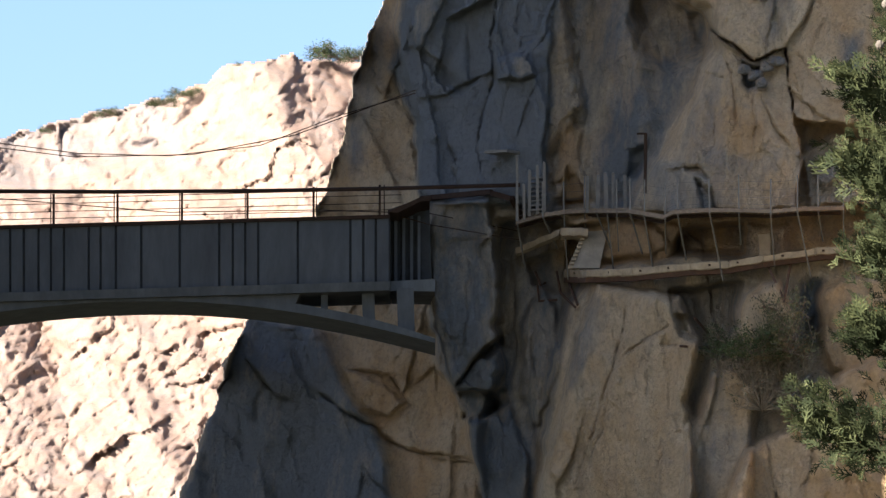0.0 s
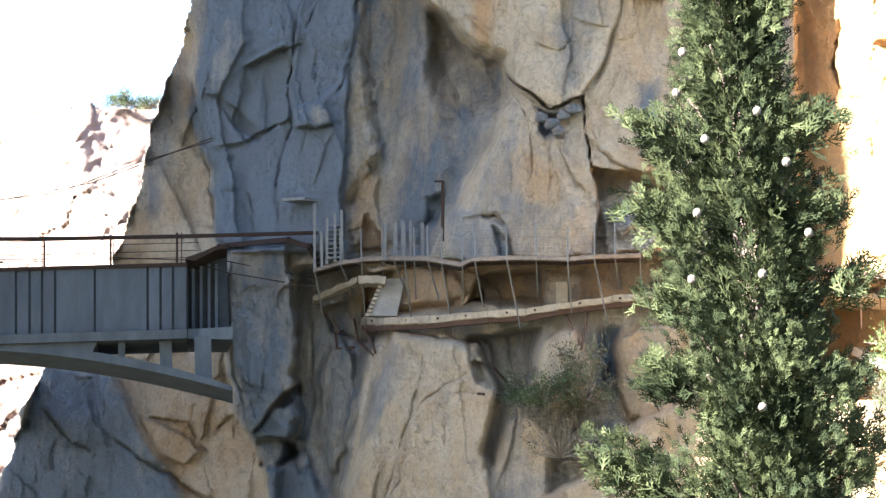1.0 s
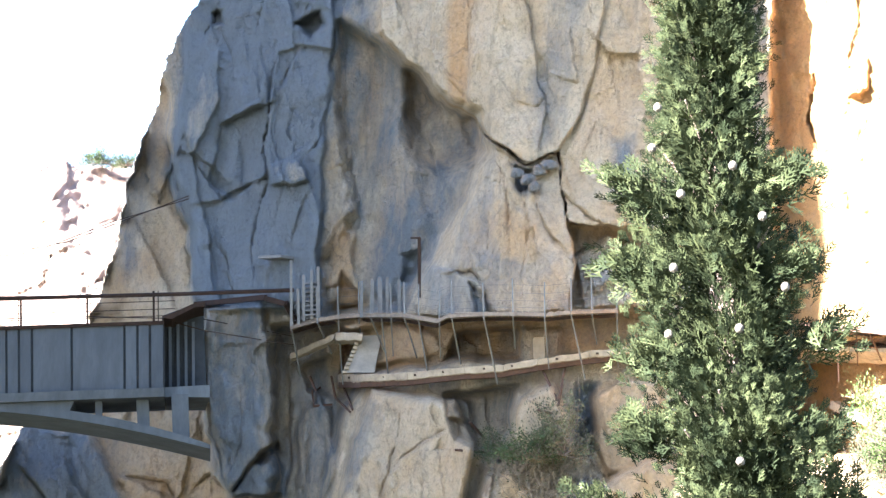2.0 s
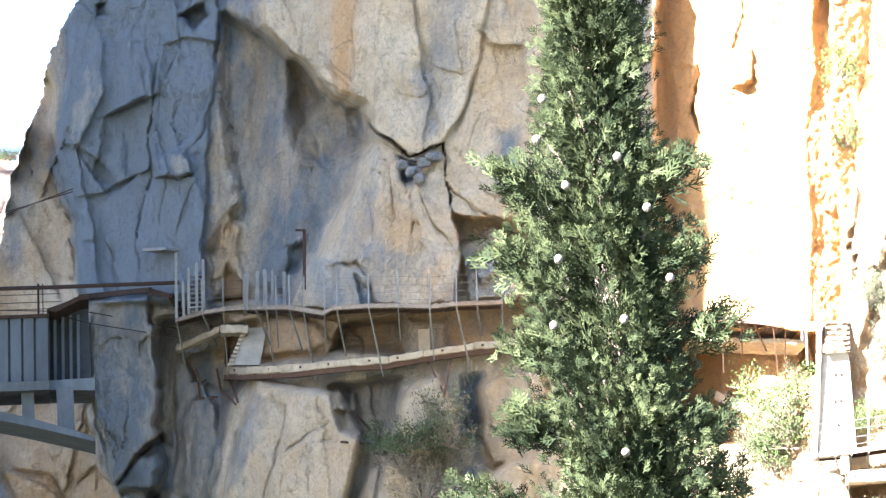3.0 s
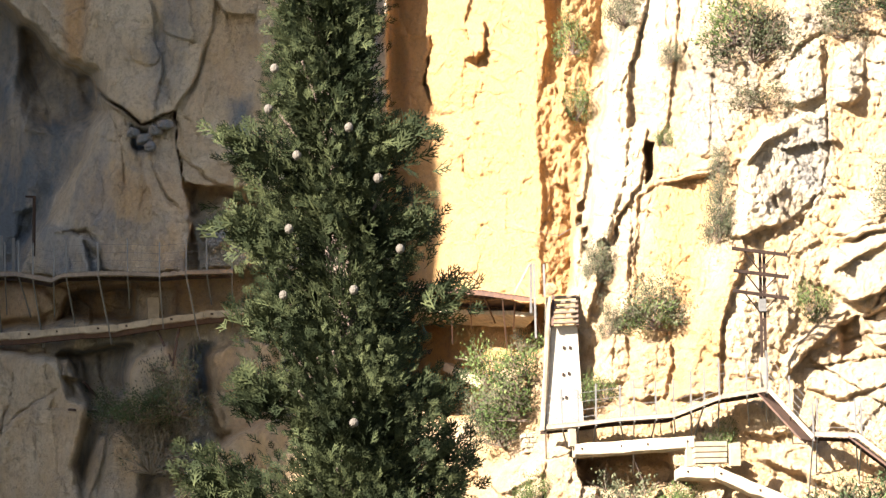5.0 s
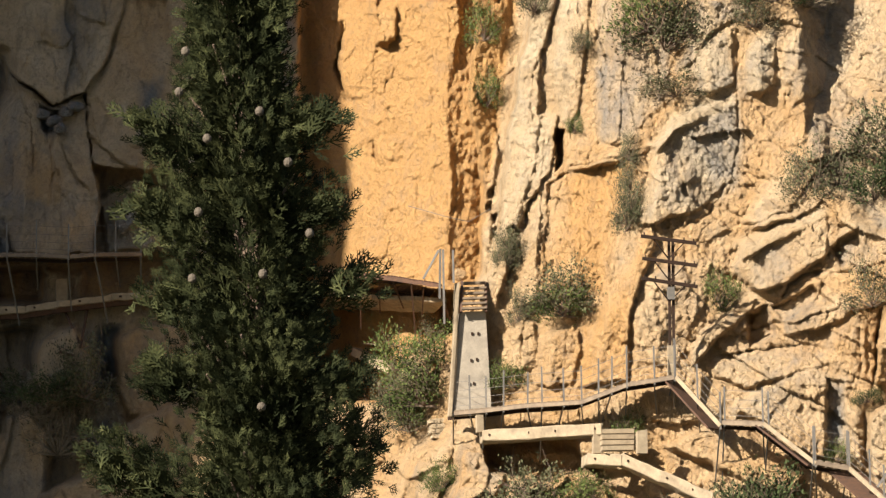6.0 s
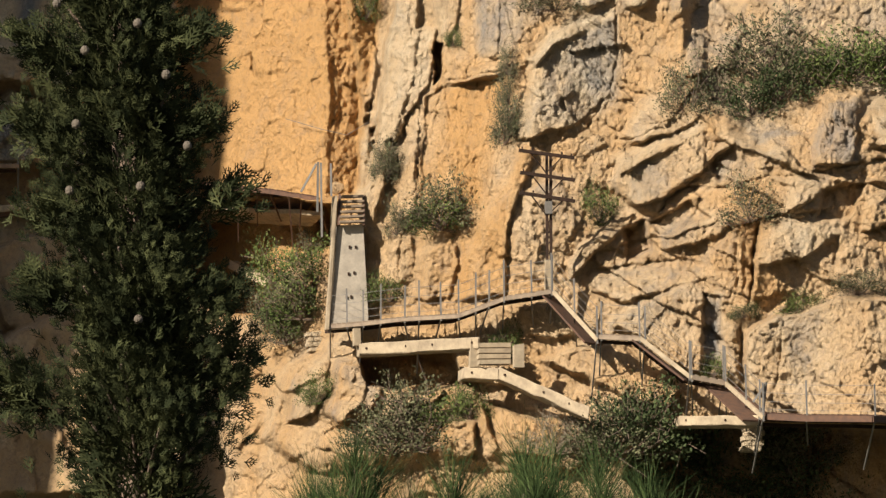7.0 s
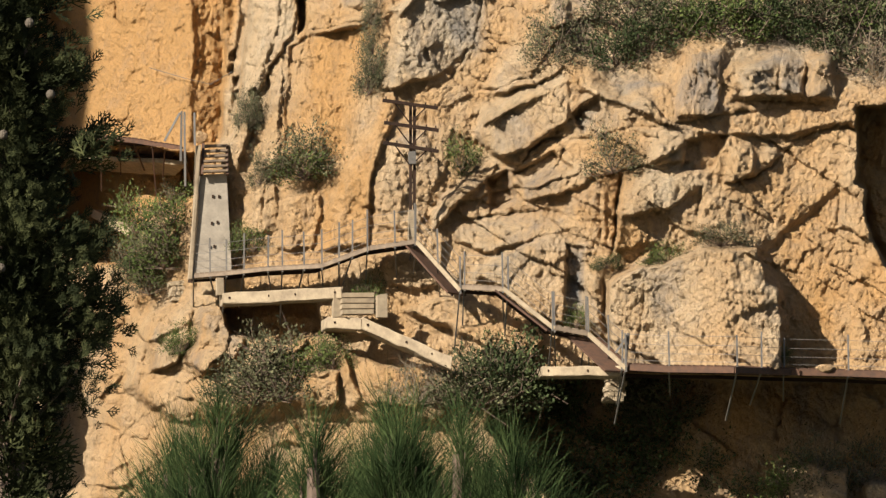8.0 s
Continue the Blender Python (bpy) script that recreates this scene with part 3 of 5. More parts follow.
cliff.mass([(1673, 419), (1712, 603), (1805, 645), (1796, 523), (1734, 481), (1702, 429)], 0.8, 6, 20, ochre=0.1, patina=0.14)
cliff.mass([(1518, 426), (1527, 559), (1609, 601), (1662, 480), (1653, 357), (1581, 285), (1530, 285)], 0.5, 8, 16, ochre=0.1, patina=0.14)
cliff.mass([(1597, -30), (1622, 52), (1653, 67), (1736, 81), (1727, -7), (1697, -69), (1677, -120), (1600, -111)], 0.5, 7, 14, ochre=0.2, patina=0.04)
cliff.crack([(1786, 482), (1783, 380), (1790, 278), (1774, 207)], 4, 0.9)
cliff.crack([(1774, 212), (1702, 153), (1624, 134)], 4, 0.8)
cliff.crack([(1784, 239), (1734, 156), (1683, 119)], 4, 0.8)
cliff.crack([(1652, 144), (1693, 155), (1685, 130), (1652, 114)], 4, 0.5)
# right: slabs dipping to the left
cliff.flank = (20, 22)
cliff.mass([(1775, 67), (1787, 104), (1859, 140), (1944, 175), (1953, 140), (1948, 85), (1887, 35), (1812, 21), (1788, 39)], 1.5, 4, 8, lean=(0, -0.004), ochre=0.08, patina=0.06)
cliff.mass([(1782, 96), (1859, 140), (1942, 173), (1947, 150), (1860, 108), (1794, 70)], 0.7, 4, 4, lean=(0, -0.006), ochre=0.0, patina=-0.3)
cliff.mass([(1805, 125), (1828, 156), (1900, 196), (1946, 197), (1936, 173), (1851, 134)], 1.2, 4, 6, lean=(0, -0.006), ochre=0.05, patina=-0.1)
cliff.mass([(1816, 199), (1889, 241), (1910, 221), (1931, 191), (1838, 158)], 0.6, 5, 8, ochre=0.15, patina=0.05)
cliff.mass([(1698, -120), (1699, -81), (1760, -19), (1780, 25), (1846, 24), (1808, -16), (1749, -80)], 1.2, 5, 8, lean=(0, -0.006), ochre=0.08, patina=-0.15)
cliff.mass([(1802, -22), (1841, -5), (1855, -66), (1813, -81)], -1.3, 12, 0, patina=0.15)
cliff.mass([(1846, -5), (1924, 27), (1956, -3), (1873, -35)], -0.7, 6, 0)
cliff.mass([(1862, -25), (1935, 17), (2008, -2), (1978, -33), (1884, -65)], 0.9, 4, 7, lean=(0, -0.006), ochre=0.12, patina=0.04)
cliff.mass([(1718, -109), (1822, -87), (1947, -85), (1969, -105), (1802, -159), (1740, -139)], 0.7, 5, 8, lean=(0, -0.006), ochre=0.2, patina=0.03)
cliff.mass([(1946, -49), (2009, -22), (2026, -37), (2018, -155), (1970, -156), (1953, -105)], 0.8, 5, 8, ochre=0.2, patina=0.06)
cliff.mass([(1984, 151), (2048, 142), (2070, 81), (2007, 49), (1955, 59)], 0.5, 5, 8, ochre=0.12, patina=0.08)
cliff.mass([(1956, 99), (2006, 131), (2011, 101), (1976, 64)], -1.0, 6, 0, patina=0.2)
cliff.mass([(2046, -75), (2062, -32), (2103, -4), (2192, 3), (2201, -29), (2136, -71), (2052, -93)], 1.1, 4, 7, lean=(0, -0.006), ochre=0.12, patina=0.05)
cliff.mass([(2049, 76), (2133, 88), (2181, 81), (2186, 63), (2145, 31), (2103, 8), (2102, 61)], 1.1, 4, 7, lean=(0, -0.006), ochre=0.12, patina=0.06)
cliff.mass([(2165, 52), (2252, 64), (2221, 2), (2156, -1)], -0.9, 6, 0, ochre=0.2)
cliff.mass([(2038, 122), (2100, 138), (2112, 97), (2043, 86)], 0.7, 5, 8, ochre=0.1, patina=0.1)
cliff.mass([(2250, 44), (2292, 65), (2306, 4), (2279, -18), (2241, -29)], 1.0, 4, 7, lean=(0, -0.004), ochre=0.2, patina=0.0)
cliff.mass([(2310, 43), (2335, 66), (2341, 25), (2312, 12)], 0.8, 4, 6, ochre=0.15, patina=0.1)
cliff.mass([(2195, -70), (2209, -39), (2252, -44), (2247, -101), (2211, -111)], 0.5, 5, 8, ochre=0.3)
cliff.crack([(2055, -11), (2042, -94), (2030, -161)], 8, 5.0)
cliff.crack([(2015, -33), (2011, -156)], 5, 1.0)
cliff.crack([(2367, 56), (2473, 87), (2494, 69)], 7, 1.4)
cliff.crack([(2252, -28), (2304, -9), (2367, 50)], 6, 1.2)
cliff.crack([(2457, 0), (2454, -128), (2435, -170)], 5, 1.0)
cliff.crack([(2199, -29), (2195, -81)], 5, 0.8)
cliff.crack([(2248, 126), (2365, 126), (2440, 124)], 6, 1.2)
cliff.crack([(1882, 35), (1944, 84), (2006, 121)], 5, 1.0)
cliff.crack([(1841, -5), (1903, 47), (1955, 59)], 5, 1.0)
cliff.crack([(1739, -80), (1821, -46), (1904, -34), (1987, -2)], 5, 0.9)
cliff.crack([(1718, -109), (1822, -87), (1947, -77)], 5, 0.9)
cliff.crack([(1967, -33), (2071, -1), (2156, 11)], 4, 0.7)
cliff.crack([(2049, 76), (2175, 88), (2249, 105), (2365, 118)], 5, 0.9)
cliff.crack([(2082, -1), (2187, 22)], 4, 0.6)
# right: the broken crest and the slope above it
cliff.mass([(1890, 731), (2998, 768), (3012, 163), (2461, 161), (2449, 217), (2342, 221), (2247, 196), (2240, 229), (2167, 217), (2147, 155), (2048, 132), (1994, 182), (1941, 212)], -2.2, 60, 0, lean=(0, -0.005), ochre=0.1, patina=0.1)
cliff.mass([(2144, 155), (2166, 215), (2194, 219), (2240, 227), (2233, 167), (2226, 101), (2150, 95)], 1.0, 4, 6, lean=(0, -0.004), ochre=0.2, patina=0.12)
cliff.mass([(2258, 186), (2310, 214), (2363, 223), (2389, 220), (2386, 139), (2270, 131)], 1.1, 4, 7, lean=(0, -0.006), ochre=0.15, patina=0.14)
cliff.mass([(2391, 211), (2429, 221), (2444, 213), (2450, 134), (2397, 131)], 1.2, 4, 6, lean=(0, -0.003), ochre=0.3, patina=0.08)
cliff.mass([(2249, 116), (2365, 122), (2472, 133), (2485, 96), (2366, 67), (2250, 68)], 0.5, 5, 6, lean=(0, -0.006), ochre=0.35, patina=0.0)
cliff.mass([(2184, 262), (2216, 271), (2218, 245), (2189, 240)], 1.2, 5, 10, ochre=0.1, patina=0.1)
cliff.crack([(2189, 215), (2186, 155), (2179, 100)], 5, 1.0)
cliff.crack([(2206, 220), (2212, 166)], 5, 1.0)
cliff.crack([(2270, 188), (2290, 158)], 5, 1.0)
cliff.crack([(2342, 214), (2339, 138)], 5, 1.0)
cliff.crack([(2389, 220), (2393, 133)], 5, 1.0)
cliff.mass([(2489, 121), (2903, 139), (2911, -215), (2551, -168), (2525, -117), (2507, -24), (2490, -14)], -4.0, 6, 0, ochre=0.5, patina=0.0)
cliff.mass([(2365, -367), (2356, -207), (2313, -151), (2370, -99), (2454, -25), (2507, -34), (2553, -168), (2579, -365)], -0.5, 20, 0, ochre=0.42, patina=-0.05)
cliff.mass([(2487, -366), (2479, -200), (2541, -96), (2563, -116), (2589, -365)], 0.4, 8, 10, ochre=0.45, patina=-0.05)
# right: the blocks along the walkway
cliff.gain, cliff.slip, cliff.flank = 1.0, 0.0, (8, 10)
cliff.mass([(2028, -227), (2035, -196), (2054, -184), (2122, -170), (2211, -138), (2309, -130), (2321, -192), (2353, -208), (2356, -363), (2037, -366)], 2.3, 4, 5, lean=(0, -0.003), ochre=0.16, patina=0.0)
cliff.gain, cliff.slip, cliff.flank = 0.7, 0.7, (20, 14)
cliff.crack([(2096, -185), (2093, -267), (2078, -350)], 4, 0.7)
cliff.crack([(2249, -142), (2255, -203), (2245, -245)], 4, 0.6)
cliff.crack([(2321, -192), (2309, -223)], 3, 0.5)
cliff.mass([(1778, -196), (1811, -165), (1937, -105), (1950, -122), (1947, -281), (1878, -272), (1835, -221)], 1.4, 4, 7, lean=(0, -0.004), ochre=0.15, patina=0.04)
cliff.mass([(1950, -136), (1984, -146), (1986, -271), (1953, -279)], -0.6, 4, 0, ochre=0.0, patina=0.3)
cliff.mass([(1985, -183), (2025, -188), (2023, -309), (1993, -281)], 1.0, 4, 8, ochre=0.15, patina=0.1)
cliff.mass([(2064, -175), (2106, -148), (2113, -170), (2075, -185)], 1.0, 4, 8, patina=0.1)
# right: the lower slope
cliff.gain, cliff.slip = 0.9, 0.6
cliff.mass([(1168, -279), (1258, -222), (1535, -274), (1744, -353), (1715, -461), (1487, -442), (1232, -465), (1145, -400)], 1.4, 50, 50, lean=(0, -0.006), ochre=0.25, patina=0.0)
cliff.mass([(1326, -259), (1494, -238), (1510, -305), (1413, -327), (1341, -307)], -3.0, 8, 0)
cliff.mass([(1515, -300), (1660, -313), (1723, -353), (1640, -365), (1537, -335)], -1.0, 8, 0)
cliff.mass([(1190, -279), (1228, -254), (1273, -257), (1264, -318), (1240, -359), (1192, -380), (1179, -329)], 1.3, 5, 12, lean=(0, -0.004), ochre=0.2, patina=0.05)
cliff.mass([(1277, -259), (1320, -265), (1364, -307), (1353, -358), (1281, -379), (1247, -359), (1268, -318)], 1.1, 5, 14, lean=(0, -0.004), ochre=0.2, patina=0.1)
cliff.mass([(1363, -378), (1372, -327), (1433, -288), (1454, -296), (1404, -357)], 1.0, 5, 10, lean=(0, -0.006), ochre=0.25, patina=-0.1)
cliff.mass([(1434, -326), (1474, -299), (1510, -305), (1496, -346), (1445, -367)], 0.9, 5, 10, lean=(0, -0.006), ochre=0.3, patina=-0.05)
cliff.mass([(1514, -305), (1532, -315), (1569, -396), (1590, -436), (1559, -437), (1527, -366)], 1.0, 5, 10, ochre=0.3, patina=-0.1)
cliff.mass([(1578, -365), (1640, -354), (1703, -374), (1683, -435), (1590, -436)], 0.9, 6, 14, ochre=0.3, patina=-0.1)
cliff.mass([(1472, -377), (1498, -356), (1533, -374), (1540, -425), (1528, -439), (1477, -439)], 1.5, 4, 7, lean=(0, 0), ochre=0.35, patina=-0.1)
cliff.mass([(1472, -377), (1498, -356), (1533, -374), (1507, -384)], 0.4, 4, 4, lean=(0, -0.006), ochre=0.2, patina=-0.2)
cliff.mass([(1406, -479), (1457, -458), (1478, -498), (1417, -509)], 0.8, 6, 14, ochre=0.4)
cliff.mass([(1195, -97), (1232, -95), (1244, -117), (1189, -188), (1162, -178)], 1.1, 5, 12, lean=(0, -0.004), ochre=0.1, patina=-0.05)
cliff.mass([(1597, -162), (1678, -140), (1731, -211), (1679, -217), (1617, -212)], 0.9, 6, 14, ochre=0.25, patina=-0.1)
cliff.mass([(1638, -258), (1700, -231), (1804, -225), (1846, -270), (1910, -311), (1890, -352), (1743, -302)], 0.9, 6, 14, lean=(0, -0.006), ochre=0.35, patina=-0.1)
cliff.gain, cliff.slip, cliff.flank = 1.0, 0.0, (10, 10)
cliff.mass([(1828, -403), (1911, -377), (2805, -373), (2812, -675), (2011, -679), (1809, -475)], -5.0, 10, 0, ochre=0.4, patina=0.12)
cliff.mass([(2357, -532), (2410, -524), (2486, -536), (2487, -614), (2380, -615)], 2.2, 5, 12, lean=(0, -0.006), ochre=0.2, patina=0.0)
cliff.mass([(2512, -562), (2559, -552), (2595, -614), (2519, -614)], 2.0, 5, 12, ochre=0.2)
cliff.crack([(1273, -263), (1262, -323)], 8, 1.6)
cliff.crack([(2376, -398), (2356, -471), (2362, -532)], 6, 1.0)
cliff.crack([(1413, -316), (1383, -367), (1353, -398)], 4, 0.8)
cliff.crack([(1230, -369), (1292, -389), (1353, -368)], 5, 0.8)
cliff.crack([(1659, -257), (1804, -230), (1835, -240)], 4, 0.6)
cliff.crack([(1578, -314), (1600, -416)], 4, 0.6)
# broken surface: smooth and upright on the left, bedded and dipping on the right
M, N = cliff.wa, cliff.wb
right = np.clip((A - 1500) / 200, 0, 1)
cliff.d += 1.0 * fractal(M / 300, N / 460, 11, 3, 0.4)
cliff.d += np.clip((1080 - A) / 60, 0, 1) * (0.32 * chips(M / 75 + N / 500, N / 300, 21, 1.4, 0.3) + 0.26 * chips(M / 66 + N / 160, N / 150, 22, 1.4, 0.18) * 0.38 + 0.10 * fractal(A / 40, B / 80, 27, 4, 0.55))
bed = N + 0.5 * M
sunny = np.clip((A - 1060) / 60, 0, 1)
cliff.d += right * (0.26 * chips(M / 190, bed / 64, 23, 1.4, 0.3) + 0.09 * chips(M / 90, bed / 40, 24, 1.6, 0.3))
cliff.d += (0.4 + 0.6 * sunny) * (0.06 * chips(M / 44, (N + 0.3 * right * M) / 38, 35, 1.7, 0.22) + 0.04 * chips(M / 17, N / 18, 25, 1.7, 0.3))
low = np.clip((1620 - A) / 120, 0, 1) * np.clip(-(B + 230) / 60, 0, 1) * sunny
ribs = sunny * (1 - right) * (1 - low)
cliff.d += low * (0.28 * chips(M / 105, (N - 0.3 * M) / 75, 47, 1.5, 0.1) + 0.12 * chips(M / 44, N / 36, 42, 1.6, 0.4)) + ribs * (0.16 * chips(M / 48, N / 260, 43, 1.3, 0.15) + 0.06 * chips(M / 36, N / 60, 44, 1.5, 0.2))
cliff.d -= 0.05 * ridges(M / 75 + N / 160, N / 90, 31, 4, 0.5)
cliff.d += (0.012 + 0.024 * sunny) * fractal(A / 9, B / 9, 33, 2, 0.7)
cliff.d += (0.014 + 0.026 * sunny) * fractal(A / 5.5, B / 7.5, 45, 2, 0.6)
cliff.d -= (1 - sunny) * (0.06 * ridges(M / 52, N / 150, 39, 4, 0.6) + 0.02 * ridges(A / 20, B / 34, 40, 2, 0.6))
cliff.d -= sunny * (0.022 * ridges(M / 30, N / 40, 36, 3, 0.6) + 0.02 * ridges(A / 13 + B / 60, B / 17, 38, 2, 0.6))
# Sun and shade partly put into the colour: ochre up right, down left.
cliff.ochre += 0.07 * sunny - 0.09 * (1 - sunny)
edge = [(76, 841), (-94, 501), (-104, 441), (-134, 381), (-154, 311), (-169, 221), (-194, 151), (-206, 111), (-224, 56), (-264, -29), (-344, -129), (-384, -199), (-404, -279), (-434, -359), (-466, -441), (-544, -659)]
rim = np.interp(-B, [-b for a, b in edge], [a for a, b in edge])
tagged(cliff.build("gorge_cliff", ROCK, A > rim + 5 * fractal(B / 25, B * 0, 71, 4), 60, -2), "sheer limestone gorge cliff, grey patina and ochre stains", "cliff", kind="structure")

# ---- the gorge's other wall, outside the view, that shades the bridge ----
other = bmesh.new()
bmesh.ops.create_grid(other, x_segments=60, y_segments=40, size=0.5)
for v in other.verts:
    p = Vector((-25.8 - 52 - 52 * 2 * v.co.x, 150 + 2.5 * noise.noise(v.co * 9), 56 + 118 * v.co.y))
    v.co = p + Vector((1.5 * noise.noise(v.co * 23), 0, 3 * noise.noise(v.co * 11 + Vector((5, 0, 0)))))
rim_edges = [e for e in other.edges if e.is_boundary]
made = bmesh.ops.extrude_edge_only(other, edges=rim_edges)
bmesh.ops.translate(other, vec=(0, 22, 0), verts=[v for v in made["geom"] if isinstance(v, bmesh.types.BMVert)])
tagged(part("gorge_wall_opposite", other, ROCK), "opposite limestone wall of the gorge", "cliff", kind="structure")


# ---- helpers for built things ----
def surf(a, b, wide=18, high=14, share=20):
    """Distance of the cliff round a bearing and rise: the nearer part of it."""
    i, j = (np.abs(B[:, 0] - b)).argmin(), (np.abs(A[0] - a)).argmin()
    h, w = int(high / 3.2) + 1, int(wide / 3.2) + 1
    return float(np.percentile(cliff.d[max(i - h, 0):i + h + 1, max(j - w, 0):j + w + 1], share))


def bar(bm, p, q, wide, high):
    """A beam of rectangular section from p to q."""
    p, q = Vector(p), Vector(q)
    way = (q - p).normalized()
    side = way.cross(Vector((0, 0, 1)))
    side = side.normalized() if side.length > 0.05 else Vector((1, 0, 0))
    up = side.cross(way)
    ring = [(-0.5, -0.5), (0.5, -0.5), (0.5, 0.5), (-0.5, 0.5)]
    v = [bm.verts.new(e + side * (x * wide) + up * (y * high)) for e in (p, q) for x, y in ring]
    for f in ((0, 1, 2, 3), (7, 6, 5, 4), (0, 4, 5, 1), (1, 5, 6, 2), (2, 6, 7, 3), (3, 7, 4, 0)):
        bm.faces.new([v[k] for k in f])
    return bm


def rod(bm, p, q, r, r2=None, n=7):
    p, q = Vector(p), Vector(q)
    way = (q - p).normalized()
    side = way.orthogonal().normalized()
    up = way.cross(side)
    loops = []
    for e, k in ((p, r), (q, r if r2 is None else r2)):
        loops.append([bm.verts.new(e + (side * math.cos(2 * math.pi * i / n) + up * math.sin(2 * math.pi * i / n)) * k) for i in range(n)])
    for i in range(n):
        bm.faces.new((loops[0][i], loops[0][(i + 1) % n], loops[1][(i + 1) % n], loops[1][i]))
    bm.faces.new(loops[0][::-1])
    bm.faces.new(loops[1])
    return bm


def slab(points, back):
    """A flat body: the outline and the same outline moved by back."""
    bm = bmesh.new()
    one = [bm.verts.new(p) for p in points]
    two = [bm.verts.new(Vector(p) + Vector(back)) for p in points]
    n = len(points)
    bm.faces.new(one)
    bm.faces.new(two[::-1])
    for i in range(n):
        bm.faces.new((one[i], two[i], two[(i + 1) % n], one[(i + 1) % n]))
    bmesh.ops.recalc_face_normals(bm, faces=bm.faces)
    return bm


def thing(name, place, label, category, group="", kind=""):
    ob = new(name)
    ob.location = place
    bpy.context.view_layer.update()
    return tagged(ob, label, category, group, kind)


def add(owner, name, bm, mat, label=""):
    """A part under its thing, built at its place in the world."""
    shift = Matrix.Identity(4)
    o = owner
    while o:
        shift = Matrix.Translation(-o.location) @ shift
        o = o.parent
    bmesh.ops.transform(bm, matrix=shift, verts=bm.verts)
    return part(name, bm, mat, owner, label)


def wire(points, r, n=5):
    """A thin cable through the points, one unbroken tube."""
    bm, loops = bmesh.new(), []
    pts = [Vector(p) for p in points]
    for k, p in enumerate(pts):
        way = (pts[min(k + 1, len(pts) - 1)] - pts[max(k - 1, 0)]).normalized()
        side = way.cross(Vector((0.02, 1, 0.05))).normalized()
        up = side.cross(way)
        loops.append([bm.verts.new(p + (side * math.cos(2 * math.pi * i / n) + up * math.sin(2 * math.pi * i / n)) * r) for i in range(n)])
    for one, two in zip(loops, loops[1:]):
        for i in range(n):
            bm.faces.new((one[i], one[(i + 1) % n], two[(i + 1) % n], two[i]))
    bm.faces.new(loops[0][::-1])
    bm.faces.new(loops[-1])
    return bm


BACK = Vector((0, 1, 0))

# ---- the aqueduct bridge ----
bridge_d = lambda a: 192 + (a + 784) * 0.004
bd = lambda p, o=0.0: at(p[0], p[1], bridge_d(p[0]) + o)
bridge = thing("aqueduct_bridge", bd(((-484, -79))), "dark weathered concrete aqueduct arch bridge spanning the gorge", "bridge")
TOP = [(-1044, 33), (-784, 39), (-94, 58)]
LOW = [(-1044, -93), (-784, -79), (-94, -59)]
on = lambda line, a: np.interp(a, [p[0] for p in line], [p[1] for p in line])
RIBS = [p[0] for p in [(-1024, 441), (-984, 441), (-944, 441), (-904, 441), (-844, 441), (-814, 441), (-766, 441), (-742, 441), (-716, 441), (-694, 441), (-671, 441), (-627, 441), (-606, 441), (-579, 441), (-534, 441), (-466, 441), (-396, 441), (-372, 441), (-350, 441), (-327, 441), (-257, 441), (-164, 441), (-141, 441), (-119, 441), (-94, 441)]]
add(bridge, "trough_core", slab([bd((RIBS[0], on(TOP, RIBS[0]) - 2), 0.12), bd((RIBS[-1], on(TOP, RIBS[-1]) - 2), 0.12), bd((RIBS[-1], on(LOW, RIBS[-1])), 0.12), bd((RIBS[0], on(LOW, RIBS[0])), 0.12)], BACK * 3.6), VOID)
for one, two in zip(RIBS, RIBS[1:]):
    one, two = one + 2.2, two - 2.2
    add(bridge, "wall_panel", slab([bd((one, on(TOP, one))), bd((two, on(TOP, two))), bd((two, on(LOW, two))), bd((one, on(LOW, one)))], BACK * 0.11), PANEL)
for one, two in zip(TOP, TOP[1:]):
    add(bridge, "coping", slab([bd((one[0], one[1] + 3), -0.12), bd((two[0], two[1] + 3), -0.12), bd((two[0], two[1] - 3), -0.12), bd((one[0], one[1] - 3), -0.12)], BACK * 2.7), IRON, "dark coping along the top edge")
for one, two in zip(LOW, LOW[1:]):
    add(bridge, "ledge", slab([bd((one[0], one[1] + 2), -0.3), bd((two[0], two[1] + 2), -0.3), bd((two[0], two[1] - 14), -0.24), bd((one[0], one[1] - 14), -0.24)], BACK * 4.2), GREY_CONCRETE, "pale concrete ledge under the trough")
# The end box gets the near-black colour in place of its recess's shade.
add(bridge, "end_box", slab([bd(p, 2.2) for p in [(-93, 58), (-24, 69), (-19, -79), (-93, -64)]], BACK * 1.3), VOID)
for a in (-86, -72, -58, -45):
    add(bridge, "end_rib", slab([bd(p, 1.9) for p in [(a, 58), (a + 5, 59), (a + 5, -70), (a, -70)]], BACK * 0.28), PANEL)
add(bridge, "end_roof", slab([bd(p, -0.2) for p in [(-96, 66), (-84, 72), (-40, 92), (-24, 92), (-24, 86), (-40, 84), (-80, 64)]], BACK * 3.6), IRON, "dark sloping cover over the trough's end")
add(bridge, "end_floor", slab([bd(p, 0.9) for p in [(-93, -57), (-14, -53), (-14, -75), (-93, -74)]], BACK * 4.0), DARK_CONCRETE)
ring_out = [(-1044, -112), (-784, -88), (-524, -80), (-354, -84), (-284, -92), (-204, -108), (-134, -122), (-84, -135), (-14, -158)]
ring_in = [(-1044, -150), (-784, -110), (-654, -99), (-524, -92), (-394, -95), (-264, -113), (-134, -136), (-84, -148), (-14, -166)]
steps = np.linspace(ring_out[0][0], ring_out[-1][0], 40)
